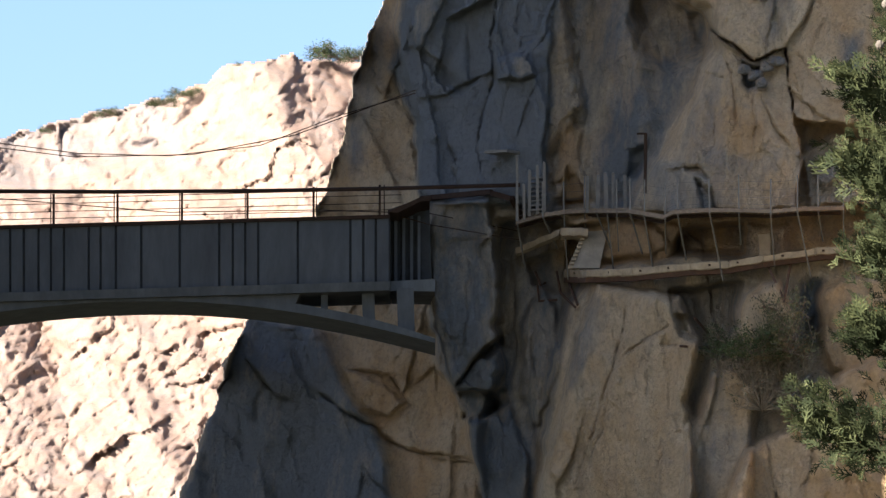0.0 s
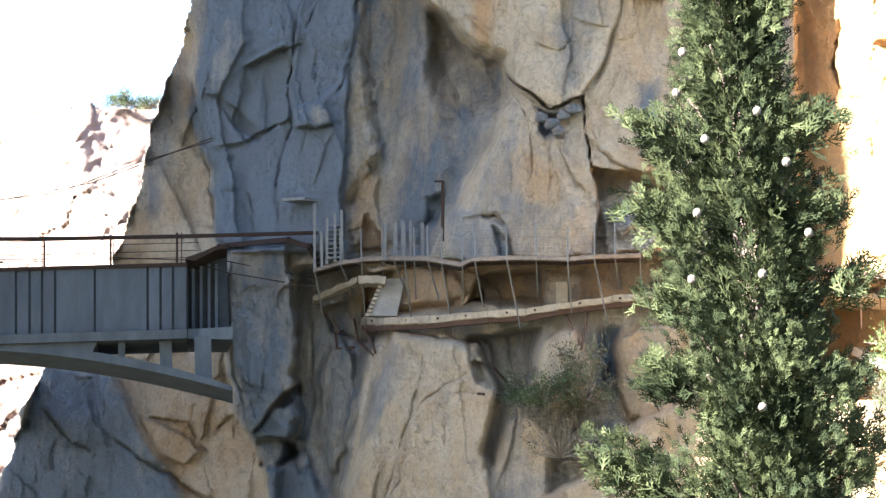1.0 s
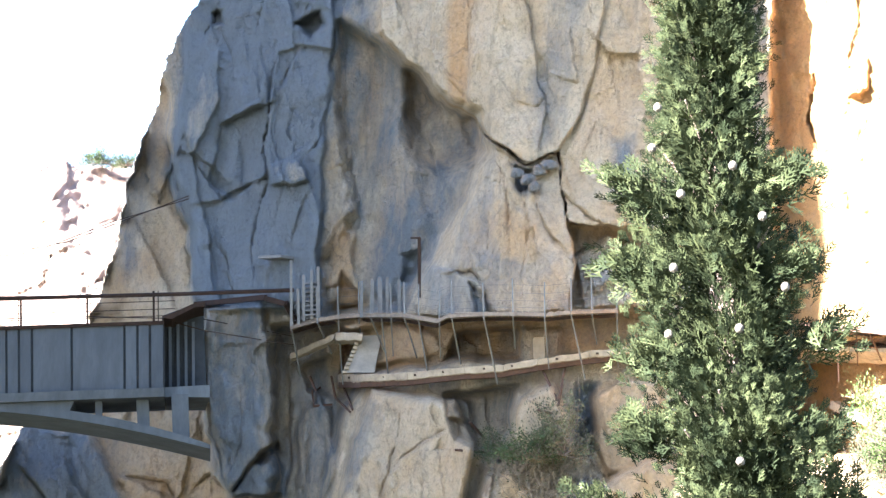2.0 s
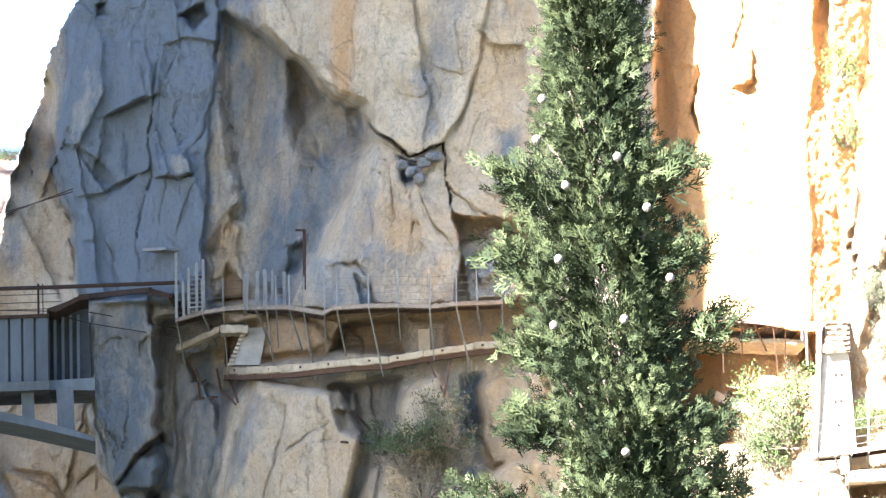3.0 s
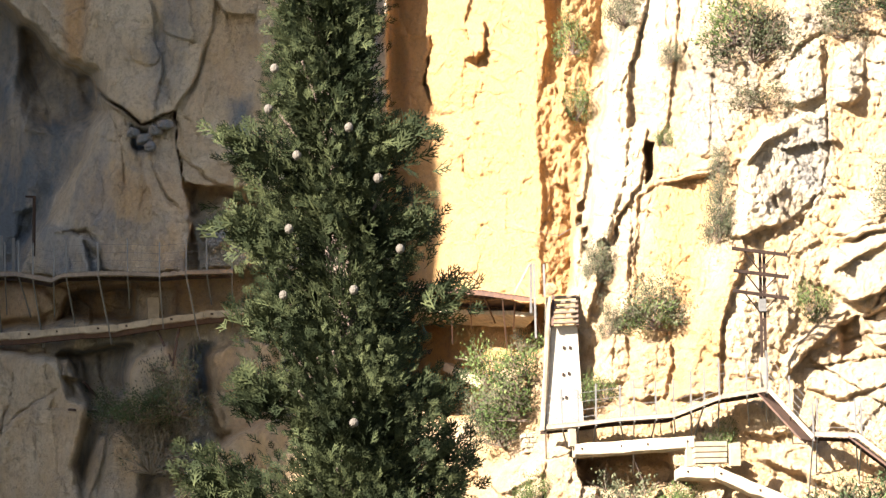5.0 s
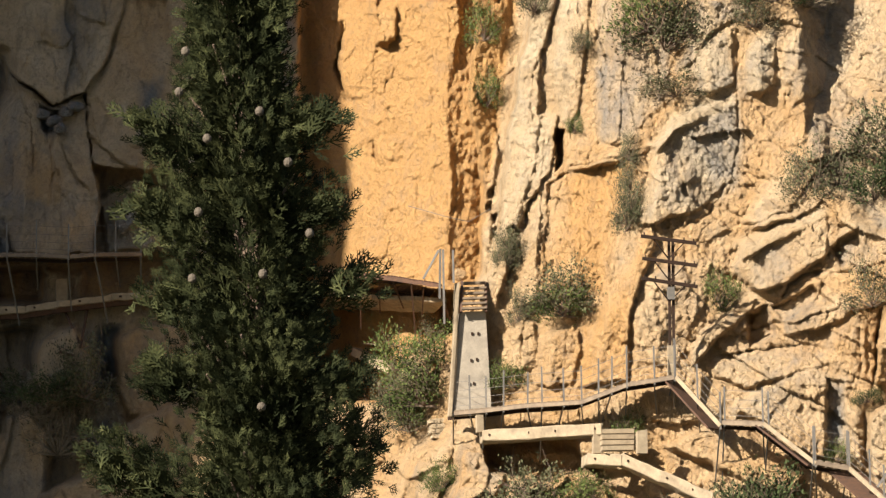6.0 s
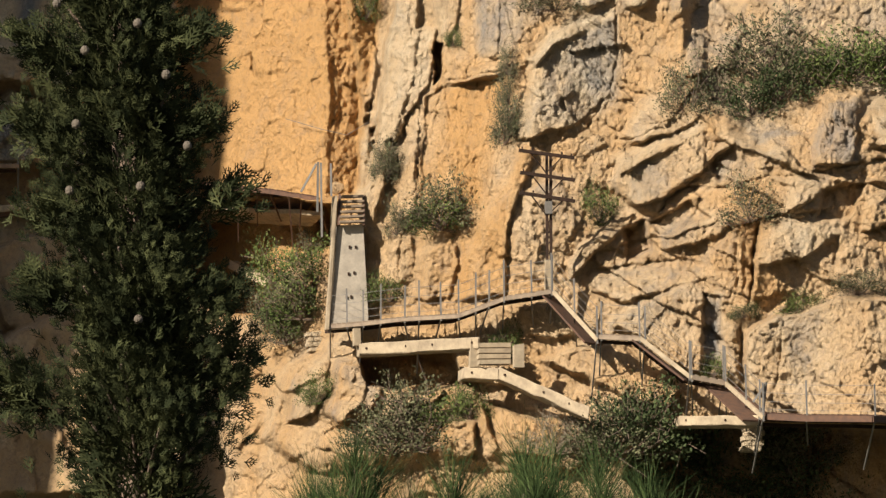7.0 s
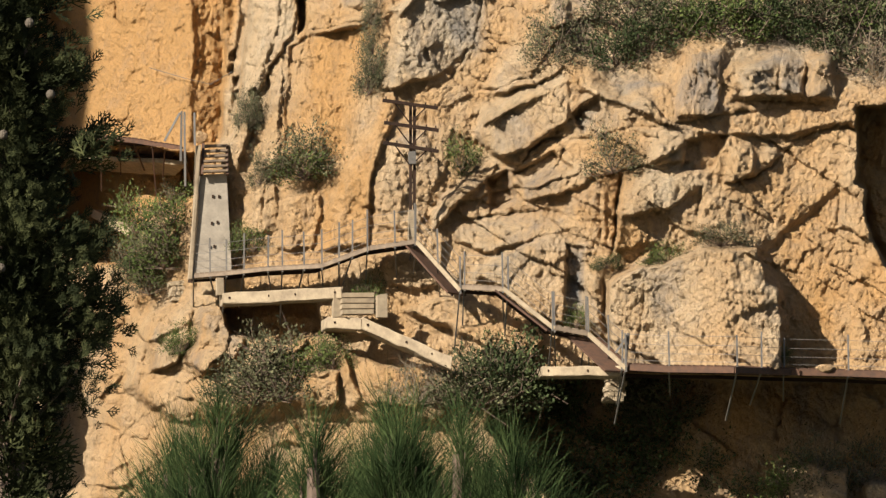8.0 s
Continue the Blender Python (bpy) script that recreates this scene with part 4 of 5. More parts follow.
smooth = lambda line: np.polyfit([p[0] for p in line], [p[1] for p in line], 4)
fo, fi = smooth(ring_out), smooth(ring_in)
outline = [bd((a, np.polyval(fo, a))) for a in steps] + [bd((a, np.polyval(fi, a))) for a in steps[::-1]]
bm = bmesh.new()
n = len(steps)
rows = [[bm.verts.new(outline[k] + BACK * o) for k in range(2 * n)] for o in (0, 4.2)]
for k in range(n - 1):
    m = 2 * n - 1 - k
    bm.faces.new((rows[0][k], rows[0][k + 1], rows[0][m - 1], rows[0][m]))
    bm.faces.new((rows[1][k], rows[1][m], rows[1][m - 1], rows[1][k + 1]))
    bm.faces.new((rows[0][k], rows[1][k], rows[1][k + 1], rows[0][k + 1]))
    bm.faces.new((rows[0][m], rows[0][m - 1], rows[1][m - 1], rows[1][m]))
bmesh.ops.recalc_face_normals(bm, faces=bm.faces)
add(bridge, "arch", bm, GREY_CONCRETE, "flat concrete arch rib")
spandrel = [(-1044, -100), (-784, -84), (-354, -76), (-284, -74), (-250, -73), (-262, -98), (-354, -92), (-784, -96), (-1044, -120)]
add(bridge, "spandrel_wall", slab([bd(p, 0.06) for p in spandrel], BACK * 2.1), GREY_CONCRETE)
for corners in ([(-144, -71), (-122, -71), (-120, -132), (-142, -126)], [(-82, -69), (-52, -69), (-50, -148), (-80, -140)], [(-216, -73), (-204, -73), (-204, -112), (-216, -108)]):
    add(bridge, "spandrel_column", slab([bd(p, 0.5) for p in corners], BACK * 0.5), GREY_CONCRETE)
    add(bridge, "spandrel_column", slab([bd(p, 2.4) for p in corners], BACK * 0.5), GREY_CONCRETE)
railing = thing("bridge_railing", bd(((-484, 51))), "thin dark iron railing on the bridge deck", "railing")
for x0, x1 in zip([p[0] for p in [(-904, 441), (-804, 441), (-689, 441), (-576, 441), (-462, 441), (-346, 441), (-229, 441), (-112, 441)]], [p[0] for p in [(-896, 441), (-796, 441), (-694, 441), (-582, 441), (-466, 441), (-350, 441), (-224, 441), (-104, 441)]]):
    for a, w in ((x0, 0.085), (x1, 0.04)):
        add(railing, "post", bar(bmesh.new(), bd((a, on(TOP, a)), 0.1), bd((a, on(TOP, a) + 56), 0.1), w, w), IRON)
for lift in (12, 24, 38, 48):
    one, two = TOP[0][0], TOP[-1][0] + 20
    add(railing, "rail", wire([bd((one, on(TOP, one) + lift), 0.12), bd((two, on(TOP, two) + lift), 0.12)], 0.016), IRON)
add(railing, "pipe", wire([bd(p, -0.1) for p in [(-1044, 107), (-784, 102), (-584, 101), (-304, 103), (-84, 107), (136, 113)]], 0.085), IRON, "thick dark pipe along the handrail")
for p, q in (([(-39, 89), (86, 101)]), ([(-94, 65), (-24, 89)]), ([(86, 99), (121, 89)]), ([(121, 91), (146, 46)])):
    add(railing, "beam", bar(bmesh.new(), at(*p, surf(*p) - 0.4), at(*q, surf(*q) - 0.4), 0.16, 0.2), IRON)

# ---- cables over the gorge ----
for line in ([(-984, 206), (-784, 179), (-654, 163), (-444, 167), (-264, 201), (-49, 281)], [(-984, 221), (-784, 187), (-644, 169), (-484, 165), (-324, 183), (-184, 236), (-49, 276)], [(-984, 141), (-784, 89), (-484, 65), (-224, 69), (-24, 63), (136, 31)], [(-94, 63), (-24, 43), (136, 16)]):
    add(tagged(new("cable"), "thin dark steel cable strung across the gorge", "cable", "cables over the gorge"), "strand", wire([at(*p, 196 if k < 4 else 197.5) for k, p in enumerate(line)], 0.02), IRON)


# ---- walkways ----
def walkway(label, line, depth=1.1, wide=1.3, rail=1.15, gap=1.3, strut=1.0, mat=PLANK, lip=0.12, boards=True, fence=STEEL):
    """A boardwalk along the line on the rock: edge beams, boards, posts, rails and struts back to the wall."""
    spots = [at(p[0], p[1], surf(p[0], p[1] + 12, 30, 25) - depth) for p in line]
    way = thing("boardwalk", spots[0], label, "walkway", "boardwalks on the cliff")
    board = None
    for p, q in zip(spots, spots[1:]):
        add(way, "edge_beam", bar(bmesh.new(), p, q, 0.08, lip), mat)
        # Rear beam in dark iron: shade under the deck, put into its colour.
        add(way, "edge_beam", bar(bmesh.new(), p + BACK * wide, q + BACK * wide, 0.08, 0.12), IRON)
        n = max(1, int((q - p).length / 0.24))
        if not boards:
            sink = Vector((0, wide / 2, -0.05))
            # Added rust-dark sheet, stands in for the shade beneath a steep flight.
            add(way, "underside", bar(bmesh.new(), p + sink, q + sink, wide - 0.1, 0.06), RUST)
        if boards:
            for k in range(n):
                c = p.lerp(q, (k + 0.5) / n) + Vector((0, wide / 2 + 0.05, lip / 2 + 0.03))
                if board is None:
                    board = bmesh.new()
                    bmesh.ops.create_cube(board, size=1, matrix=Matrix.Diagonal((0.19, wide, 0.045, 1)))
                    ob = part("plank", board, mat, way)
                    board = ob.data
                else:
                    ob = part("plank", board, None, way)
                ob.location = c - way.location
                ob.rotation_euler = (0, -math.atan2((q - p).z, Vector((q - p).xy).length) if abs((q - p).z) < 0.5 * (q - p).length else 0, 0.03 * math.sin(k * 7.3))
    posts = []
    for p, q in zip(spots, spots[1:]):
        n = max(1, round((q - p).length / gap))
        for k in range(n):
            posts.append(p.lerp(q, (k + 0.12 * math.sin(3.7 * k + p.x)) / n))
    posts.append(spots[-1])
    for k, p in enumerate(posts):
        if rail:
            add(way, "post", bar(bmesh.new(), p - Vector((0, 0, 0.12)), p + Vector((0.02 * math.sin(k * 5), 0, rail + 0.08 * math.sin(k * 2.7))), 0.05, 0.045), fence)
        if strut:
            lean = 0.25 * math.sin(k * 1.9)
            add(way, "strut", bar(bmesh.new(), p - Vector((0, -0.1, 0.05)), p + Vector((0.35 + lean, depth + 0.5, -strut * (1.1 + 0.5 * math.sin(k * 4.1)))), 0.045, 0.05), RUST if fence is not STEEL else STEEL)
    if rail:
        for lift in (0.25, 0.5, 0.78, 1.08):
            for p, q in zip(spots, spots[1:]):
                add(way, "rail", rod(bmesh.new(), p + Vector((0, 0, lift)), q + Vector((0, 0, lift)), 0.007, n=4), fence)
    return way


upper = walkway("narrow timber boardwalk with steel posts on the shaded cliff", [(130, 46), (180, 60), (218, 65), (252, 67), (329, 67), (391, 56), (409, 65), (474, 68), (530, 68), (583, 66), (626, 70), (709, 72)], 1.3, 1.2, 1.25, 1.3, 1.5, PLANK, 0.12)
for p, q in (([(255, 64), (256, 129)]), ([(275, 64), (275, 131)]), ([(287, 69), (287, 135)]), ([(301, 69), (301, 135)]), ([(322, 69), (322, 131)])):
    d = surf(*p) - 1.25
    add(upper, "post", bar(bmesh.new(), at(*p, d), at(*q, d), 0.11, 0.07), STEEL, "broad pale steel post")
walkway("timber boardwalk under the orange wall", [(1041, 45), (1102, 38), (1162, 33), (1246, 21)], 1.0, 3.2, 0, 1.0, 1.1, RUST, 0.14, True, RUST)
walkway("timber boardwalk with steel posts on sunlit rock", [(1273, -206), (1329, -201), (1401, -192), (1503, -185), (1590, -152), (1672, -139)], 2.1, 1.5, 1.25, 0.85, 1.0, PLANK, 0.12)
walkway("boardwalk steps leading down the sunlit rock", [(1675, -138), (1757, -225)], 2.1, 1.3, 1.2, 1.6, 1.6, CONCRETE, 0.14, False)
walkway("short timber landing between two flights", [(1757, -219), (1835, -222)], 2.1, 1.3, 1.2, 1.4, 2.2, PLANK, 0.14)
walkway("boardwalk steps leading down the sunlit rock", [(1835, -220), (1932, -292)], 2.1, 1.3, 1.2, 1.6, 1.6, CONCRETE, 0.14, False)
walkway("short timber landing between two flights", [(1932, -290), (1995, -301)], 2.1, 1.3, 1.2, 1.2, 1.6, PLANK, 0.14)
walkway("boardwalk steps leading down the sunlit rock", [(1995, -301), (2066, -362)], 2.1, 1.3, 1.2, 1.4, 1.0, CONCRETE, 0.14, False)
walkway("long level boardwalk along the rock wall", [(2066, -360), (2142, -363), (2269, -363), (2375, -366), (2482, -367), (2589, -370), (2762, -371)], 1.9, 2.4, 1.2, 2.0, 0.9, RUST, 0.2)


# ---- the old concrete path ----
def old_path(label, line, thick, depth=1.0, wide=1.3, mat=CONCRETE, sockets=True, under=None):
    spots = [(p, surf(p[0], p[1], 30, 20) - depth) for p in line]
    way = thing("concrete_path", at(*spots[0][0], spots[0][1]), label, "walkway", "old concrete path")
    for k, ((p, d), (q, e)) in enumerate(zip(spots, spots[1:])):
        face = slab([at(*p, d), at(*q, e), at(q[0], q[1] - thick, e + 0.02), at(p[0], p[1] - thick, d + 0.02)], BACK * wide)
        bmesh.ops.bevel(face, geom=face.edges, offset=0.025, segments=1, affect="EDGES")
        bmesh.ops.subdivide_edges(face, edges=[e for e in face.edges if e.calc_length() > 0.8], cuts=9, use_grid_fill=True)
        for v in face.verts:
            v.co += 0.045 * noise.noise_vector(v.co * 2.3) + 0.02 * noise.noise_vector(v.co * 7)
        segment = add(way, "slab", face, mat)
        if under:
            add(way, "girder", slab([at(p[0], p[1] - thick, d + 0.15), at(q[0], q[1] - thick, e + 0.15), at(q[0], q[1] - thick - 9, e + 0.25), at(p[0], p[1] - thick - 9, d + 0.25)], BACK * 0.3), under)
        # Small dark bars on the slab stand in for the shade inside socket holes.
        if sockets:
            n = max(1, int(abs(q[0] - p[0]) / 22))
            for i in range(n):
                if (i * 7 + k * 3) % 5 < 2:
                    f = (i + 0.5) / n
                    c = at(p[0] + (q[0] - p[0]) * f, p[1] + (q[1] - p[1]) * f - thick * 0.45, d + (e - d) * f - 0.004)
                    add(way, "socket", bar(bmesh.new(), c - Vector((0.05, 0, 0)), c + Vector((0.05, 0, 0)), 0.03, 0.07), IRON)
    return way


old_path("cracked old concrete path on rusty girders below the boardwalk", [(214, -36), (252, -37), (337, -34), (437, -24), (507, -21)], 13, 1.5, 1.5, CONCRETE, True, RUST)
old_path("cracked old concrete path on rusty girders below the boardwalk", [(507, -21), (567, -11), (658, 1), (718, 7), (849, 18)], 12, 1.5, 1.5, CONCRETE, True, RUST)
old_path("broken tilted slab of the old concrete path", [(129, 2), (207, 36)], 11, 1.3, 1.1, CONCRETE, False)
old_path("short slab of the old concrete path", [(209, 38), (257, 37)], 14, 1.0, 1.1, CONCRETE, False)
old_path("old stained concrete path below the orange wall", [(1041, 9), (1122, 5), (1256, 1)], 8, 0.7, 3.0, CONCRETE, False)
old_path("thick old concrete path slab with sockets", [(1325, -235), (1540, -221)], 21, 2.2, 0.9)
old_path("old concrete landing beside the steps", [(1513, -276), (1577, -277)], 20, 2.4, 1.2)
old_path("old concrete stair flank running down the rock", [(1577, -274), (1744, -345)], 22, 2.4, 0.8)
old_path("old concrete path slab on a masonry pier", [(1911, -360), (2057, -358)], 18, 1.5, 1.2)
block = thing("concrete_steps", at(*((1582, -269)), surf(*((1582, -269))) - 2.2), "small flight of old concrete steps", "steps")
for k, (p, q) in enumerate((([(1542, -270), (1599, -269)]), ([(1541, -260), (1599, -259)]), ([(1541, -250), (1599, -249)]), ([(1541, -240), (1599, -239)]))):
    d = surf(*((1566, -254))) - 2.5 + 0.25 * k
    add(block, "step", slab([at(*p, d), at(*q, d), at(q[0], q[1] + 8, d), at(p[0], p[1] + 8, d)], BACK * 0.5), CONCRETE)
for corners in ([(1526, -226), (1541, -221), (1543, -274), (1525, -276)], [(1605, -235), (1623, -232), (1624, -275), (1606, -275)], [(1313, -208), (1325, -208), (1326, -239), (1314, -239)]):
    d = surf(*corners[0]) - 2.3
    add(tagged(new("concrete_stub"), "short square old concrete post", "post", "concrete stubs"), "shaft", slab([at(*p, d) for p in corners], BACK * 0.35), CONCRETE)
stub = [(558, 26), (579, 27), (580, -11), (560, -14)]
add(tagged(new("concrete_stub"), "short pale round-topped concrete post", "post", "concrete stubs"), "shaft", slab([at(*p, surf(*stub[0]) - 1.2) for p in stub], BACK * 0.4), CONCRETE)
flight = [(249, 31), (291, 33), (277, -34), (221, -33)]
d = surf(*flight[0]) - 1.0
steep = thing("concrete_stair_flight", at(*flight[3], d), "steep grey concrete stair flight seen from below", "stairs")
add(steep, "underside", slab([at(*flight[0], d + 0.4), at(*flight[1], d + 0.4), at(*flight[2], d - 0.5), at(*flight[3], d - 0.5)], BACK * 0.2), RAMP)
for k in range(9):
    f = k / 9
    p = at(flight[3][0] + (flight[0][0] - flight[3][0]) * f, flight[3][1] + (flight[0][1] - flight[3][1]) * f, d - 0.55 + 0.9 * f)
    add(steep, "tread", bar(bmesh.new(), p, p + Vector((0.16, 0, 0)), 0.3, 0.09), CONCRETE)

# ---- steel stair and gate at the tower ----
gate = thing("steel_stair", at(*((153, 70)), surf(*((153, 70))) - 0.9), "blue-grey steel stair and gate frame at the rock", "stairs")
d = surf(*((153, 80))) - 1.0
for p, q in (([(131, 50), (131, 166)]), ([(144, 52), (143, 115)]), ([(180, 65), (179, 154)]), ([(153, 58), (153, 140)]), ([(167, 62), (167, 148)])):
    add(gate, "upright", bar(bmesh.new(), at(*p, d), at(*q, d), 0.1, 0.07), STEEL)
for k in range(8):
    p, q = [(152, 68), (180, 70)]
    add(gate, "tread", bar(bmesh.new(), at(p[0], p[1] + 8 * k, d + 0.1 * k), at(q[0], q[1] + 8 * k, d + 0.1 * k), 0.24, 0.05), STEEL)
p, q = [(84, 170), (125, 172)]
shelf = thing("steel_shelf", at(*p, d + 0.3), "small pale metal canopy fixed to the rock", "canopy")
add(shelf, "plate", bar(bmesh.new(), at(*p, surf(*p) - 0.3), at(*q, surf(*q) - 0.3), 0.7, 0.1), STEEL)
mast = thing("lamp_post", at(*((358, 106)), surf(*((358, 118))) - 0.9), "thin dark iron mast with a short arm", "post")
d = surf(*((358, 118))) - 0.9
for name, line, r in (("pole", [(358, 98), (359, 205)], 0.07), ("arm", [(343, 204), (360, 204)], 0.04)):
    add(mast, name, wire([at(*p, d) for p in line], r), IRON)
for line in ([(163, -40), (173, -65), (181, -60)], [(167, -65), (170, -92), (202, -90)], [(201, -40), (208, -78), (234, -103)], [(217, -45), (238, -99)], [(572, -24), (601, -86)], [(617, -14), (603, -94)], [(420, -172), (470, -176)], [(446, -123), (471, -151)], [(566, -102), (592, -109)]):
    add(tagged(new("iron_stay"), "bent rusty iron stay in the rock", "stay", "iron stays"), "rod", wire([at(*p, surf(*p) - 0.5 + 0.4 * k) for k, p in enumerate(line)], 0.05), RUST)

# ---- ramp, wooden steps and frames beside the orange wall ----
ramp_q = [(1281, -25), (1327, -22), (1340, -206), (1268, -210)]
d = surf(*((1304, -196)), 40, 20) - 1.2
slope = thing("concrete_ramp", at(*ramp_q[3], d), "steep grey concrete ramp with paired sockets", "ramp")
add(slope, "slab", slab([at(*ramp_q[0], d + 0.7), at(*ramp_q[1], d + 0.7), at(*ramp_q[2], d), at(*ramp_q[3], d)], BACK * 0.4), RAMP)
rim_q = [(1272, 27), (1280, 29), (1276, -116), (1268, -211), (1262, -211), (1269, -96)]
add(slope, "kerb", slab([at(p[0], p[1], d - 0.1 + 0.7 * k) for p, k in zip(rim_q, (1.1, 1.1, 0.5, 0, 0, 0.5))], BACK * 0.3), CONCRETE, "pale kerb along the ramp")
# The ramp's holes too: dark bars in place of their inner shade.
for p in [(1303, -63), (1314, -63), (1302, -111), (1312, -109), (1299, -153), (1307, -152)]:
    k = (p[1] - ramp_q[3][1]) / (ramp_q[0][1] - ramp_q[3][1])
    c = at(*p, d + 0.7 * k - 0.03)
    add(slope, "socket", bar(bmesh.new(), c - Vector((0.032, 0, 0)), c + Vector((0.032, 0, 0)), 0.05, 0.1), IRON)
stair = thing("wooden_steps", at(*((1306, -23)), d + 2.0), "reddish wooden steps above the concrete ramp", "steps")
for k in range(6):
    p, q = [(1283, -19), (1328, -17)]
    add(stair, "tread", bar(bmesh.new(), at(p[0] + k * 0.6, p[1] + 9 * k, d + 0.5 + 0.15 * k), at(q[0] - 0.3 * k, q[1] + 9 * k, d + 0.5 + 0.15 * k), 0.3, 0.07), PLANK)
for p, q in (([(1328, -24), (1327, 28)]), ([(1283, -25), (1284, 30)])):
    add(stair, "stringer", bar(bmesh.new(), at(*p, d + 0.4), at(*q, d + 1.3), 0.09, 0.09), RUST)
for label, lines in (("pale steel gate frame with a diagonal brace", ([(1244, -1), (1244, 88)], [(1253, -46), (1249, 87)], [(1269, 27), (1267, 86)], [(1214, 34), (1241, 85)])), ("pale triangular steel frame at the ramp foot", ([(1281, -207), (1285, -152)], [(1285, -152), (1311, -200)])), ("pale triangular steel frame at the stair foot", ([(2064, -362), (2069, -298)], [(2046, -334), (2069, -300)]))):
    frame_thing = thing("guard_rail", at(*lines[0][0], surf(*lines[0][0]) - 1.6), label, "guard rail")
    for p, q in lines:
        e = (d + 0.4) if lines[0][0] == (1244, -1) else surf(*lines[0][0], 30, 20) - 1.6
        add(frame_thing, "bar", bar(bmesh.new(), at(*p, e), at(*q, e), 0.07, 0.07), STEEL)
beam_line = [(1094, -97), (1161, -130)]
add(tagged(new("concrete_beam"), "fallen pale concrete beam on the rock", "beam"), "shaft", bar(bmesh.new(), at(*beam_line[0], surf(*beam_line[0]) - 1), at(*beam_line[1], surf(*beam_line[1]) - 1), 0.4, 0.3), CONCRETE)

# ---- the utility pole ----
foot = [(1668, -142)]
foot = foot[0]
d = surf(*foot, 30, 25) - 1.0
pole = thing("utility_pole", at(*foot, d), "rusty lattice utility pole with three crossarms", "utility pole")
for p, q in (([(1664, -144), (1659, 109)]), ([(1671, -144), (1666, 109)])):
    add(pole, "leg", bar(bmesh.new(), at(*p, d), at(*q, d + 0.25), 0.095, 0.095), IRON)
for k in range(12):
    p, q = [(1664, -135), (1671, -118)]
    p, q = (p[0], p[1] + 20 * k), (q[0], q[1] + 20 * k)
    add(pole, "lacing", bar(bmesh.new(), at(*p, d + 0.02 * k), at(*q, d + 0.02 * k), 0.05, 0.02), IRON)
for arm in ([(1608, 115), (1709, 103)], [(1611, 75), (1711, 63)], [(1610, 39), (1712, 25)]):
    p, q = arm
    crossarm = add(pole, "crossarm", bar(bmesh.new(), at(*p, d - 0.05), at(*q, d - 0.05), 0.1, 0.11), IRON)
    for f in (0.06, 0.25, 0.78, 0.95):
        c = at(p[0] + (q[0] - p[0]) * f, p[1] + (q[1] - p[1]) * f, d - 0.05)
        add(crossarm, "insulator_pin", rod(bmesh.new(), c - Vector((0, 0, 0.02)), c + Vector((0, 0, 0.14)), 0.025), IRON)
    mid = ((p[0] + q[0]) / 2, (p[1] + q[1]) / 2)
    for e in (0.2, 0.8):
        c = at(p[0] + (q[0] - p[0]) * e, p[1] + (q[1] - p[1]) * e, d - 0.05)
        add(pole, "brace", bar(bmesh.new(), c, at(mid[0], mid[1] - 34, d), 0.035, 0.035), IRON)
add(pole, "sleeve", slab([at(*p, d - 0.06) for p in [(1658, 24), (1670, 25), (1671, 2), (1658, 2)]], BACK * 0.16), STEEL, "pale metal sleeve")
add(pole, "base", slab([at(*p, d - 0.06) for p in [(1660, -81), (1673, -81), (1675, -142), (1660, -142)]], BACK * 0.18), CONCRETE, "pale concrete base")
net = [(1185, 164), (1252, 146), (1295, 137), (1333, 160)]
add(tagged(new("cable"), "thin pale cable hung on the orange wall", "cable", "cables over the gorge"), "strand", wire([at(*p, surf(*p) - 0.3) for p in net], 0.012), STEEL)

# ---- masonry ----
def stones(name, label, corners, out, count):
    """A small rubble masonry body of single stones within four corners."""
    d = surf(*corners[0], 30, 20) - out
    owner = thing(name, at(*corners[3], d), label, "masonry")
    rows, cols = count
    rng_s = np.random.default_rng(3)
    for i in range(rows):
        for j in range(cols):
            u, v = (j + 0.5 + 0.3 * ((i % 2) - 0.5)) / cols, (i + 0.5) / rows
            top = Vector(corners[0]).lerp(Vector(corners[1]), u)
            low = Vector(corners[3]).lerp(Vector(corners[2]), u)
            c = top.lerp(low, v)
            bm = bmesh.new()
            bmesh.ops.create_cube(bm, size=1)
            wide = (corners[1][0] - corners[0][0]) / cols / SPAN * d * rng_s.uniform(0.95, 1.2)
            high = (corners[0][1] - corners[3][1]) / rows / SPAN * d * rng_s.uniform(0.95, 1.2)
            bmesh.ops.bevel(bm, geom=bm.edges, offset=0.12, segments=1, affect="EDGES")
            for p in bm.verts:
                p.co += 0.06 * noise.noise_vector(p.co * 3 + Vector((i, j, 0)))
            bmesh.ops.transform(bm, matrix=Matrix.Translation(at(c.x, c.y, d + 0.3)) @ Matrix.Diagonal((wide, 0.7, high, 1)), verts=bm.verts)
            add(owner, "stone", bm, ROCK)


stones("masonry_pier", "small pier of pale rubble stones under the path", [(2030, -378), (2064, -377), (2061, -424), (2027, -424)], 1.3, (5, 3))
stones("rubble_wall", "low dry-stone wall under the boardwalk end", [(1226, -218), (1276, -213), (1277, -252), (1230, -253)], 0.5, (4, 5))


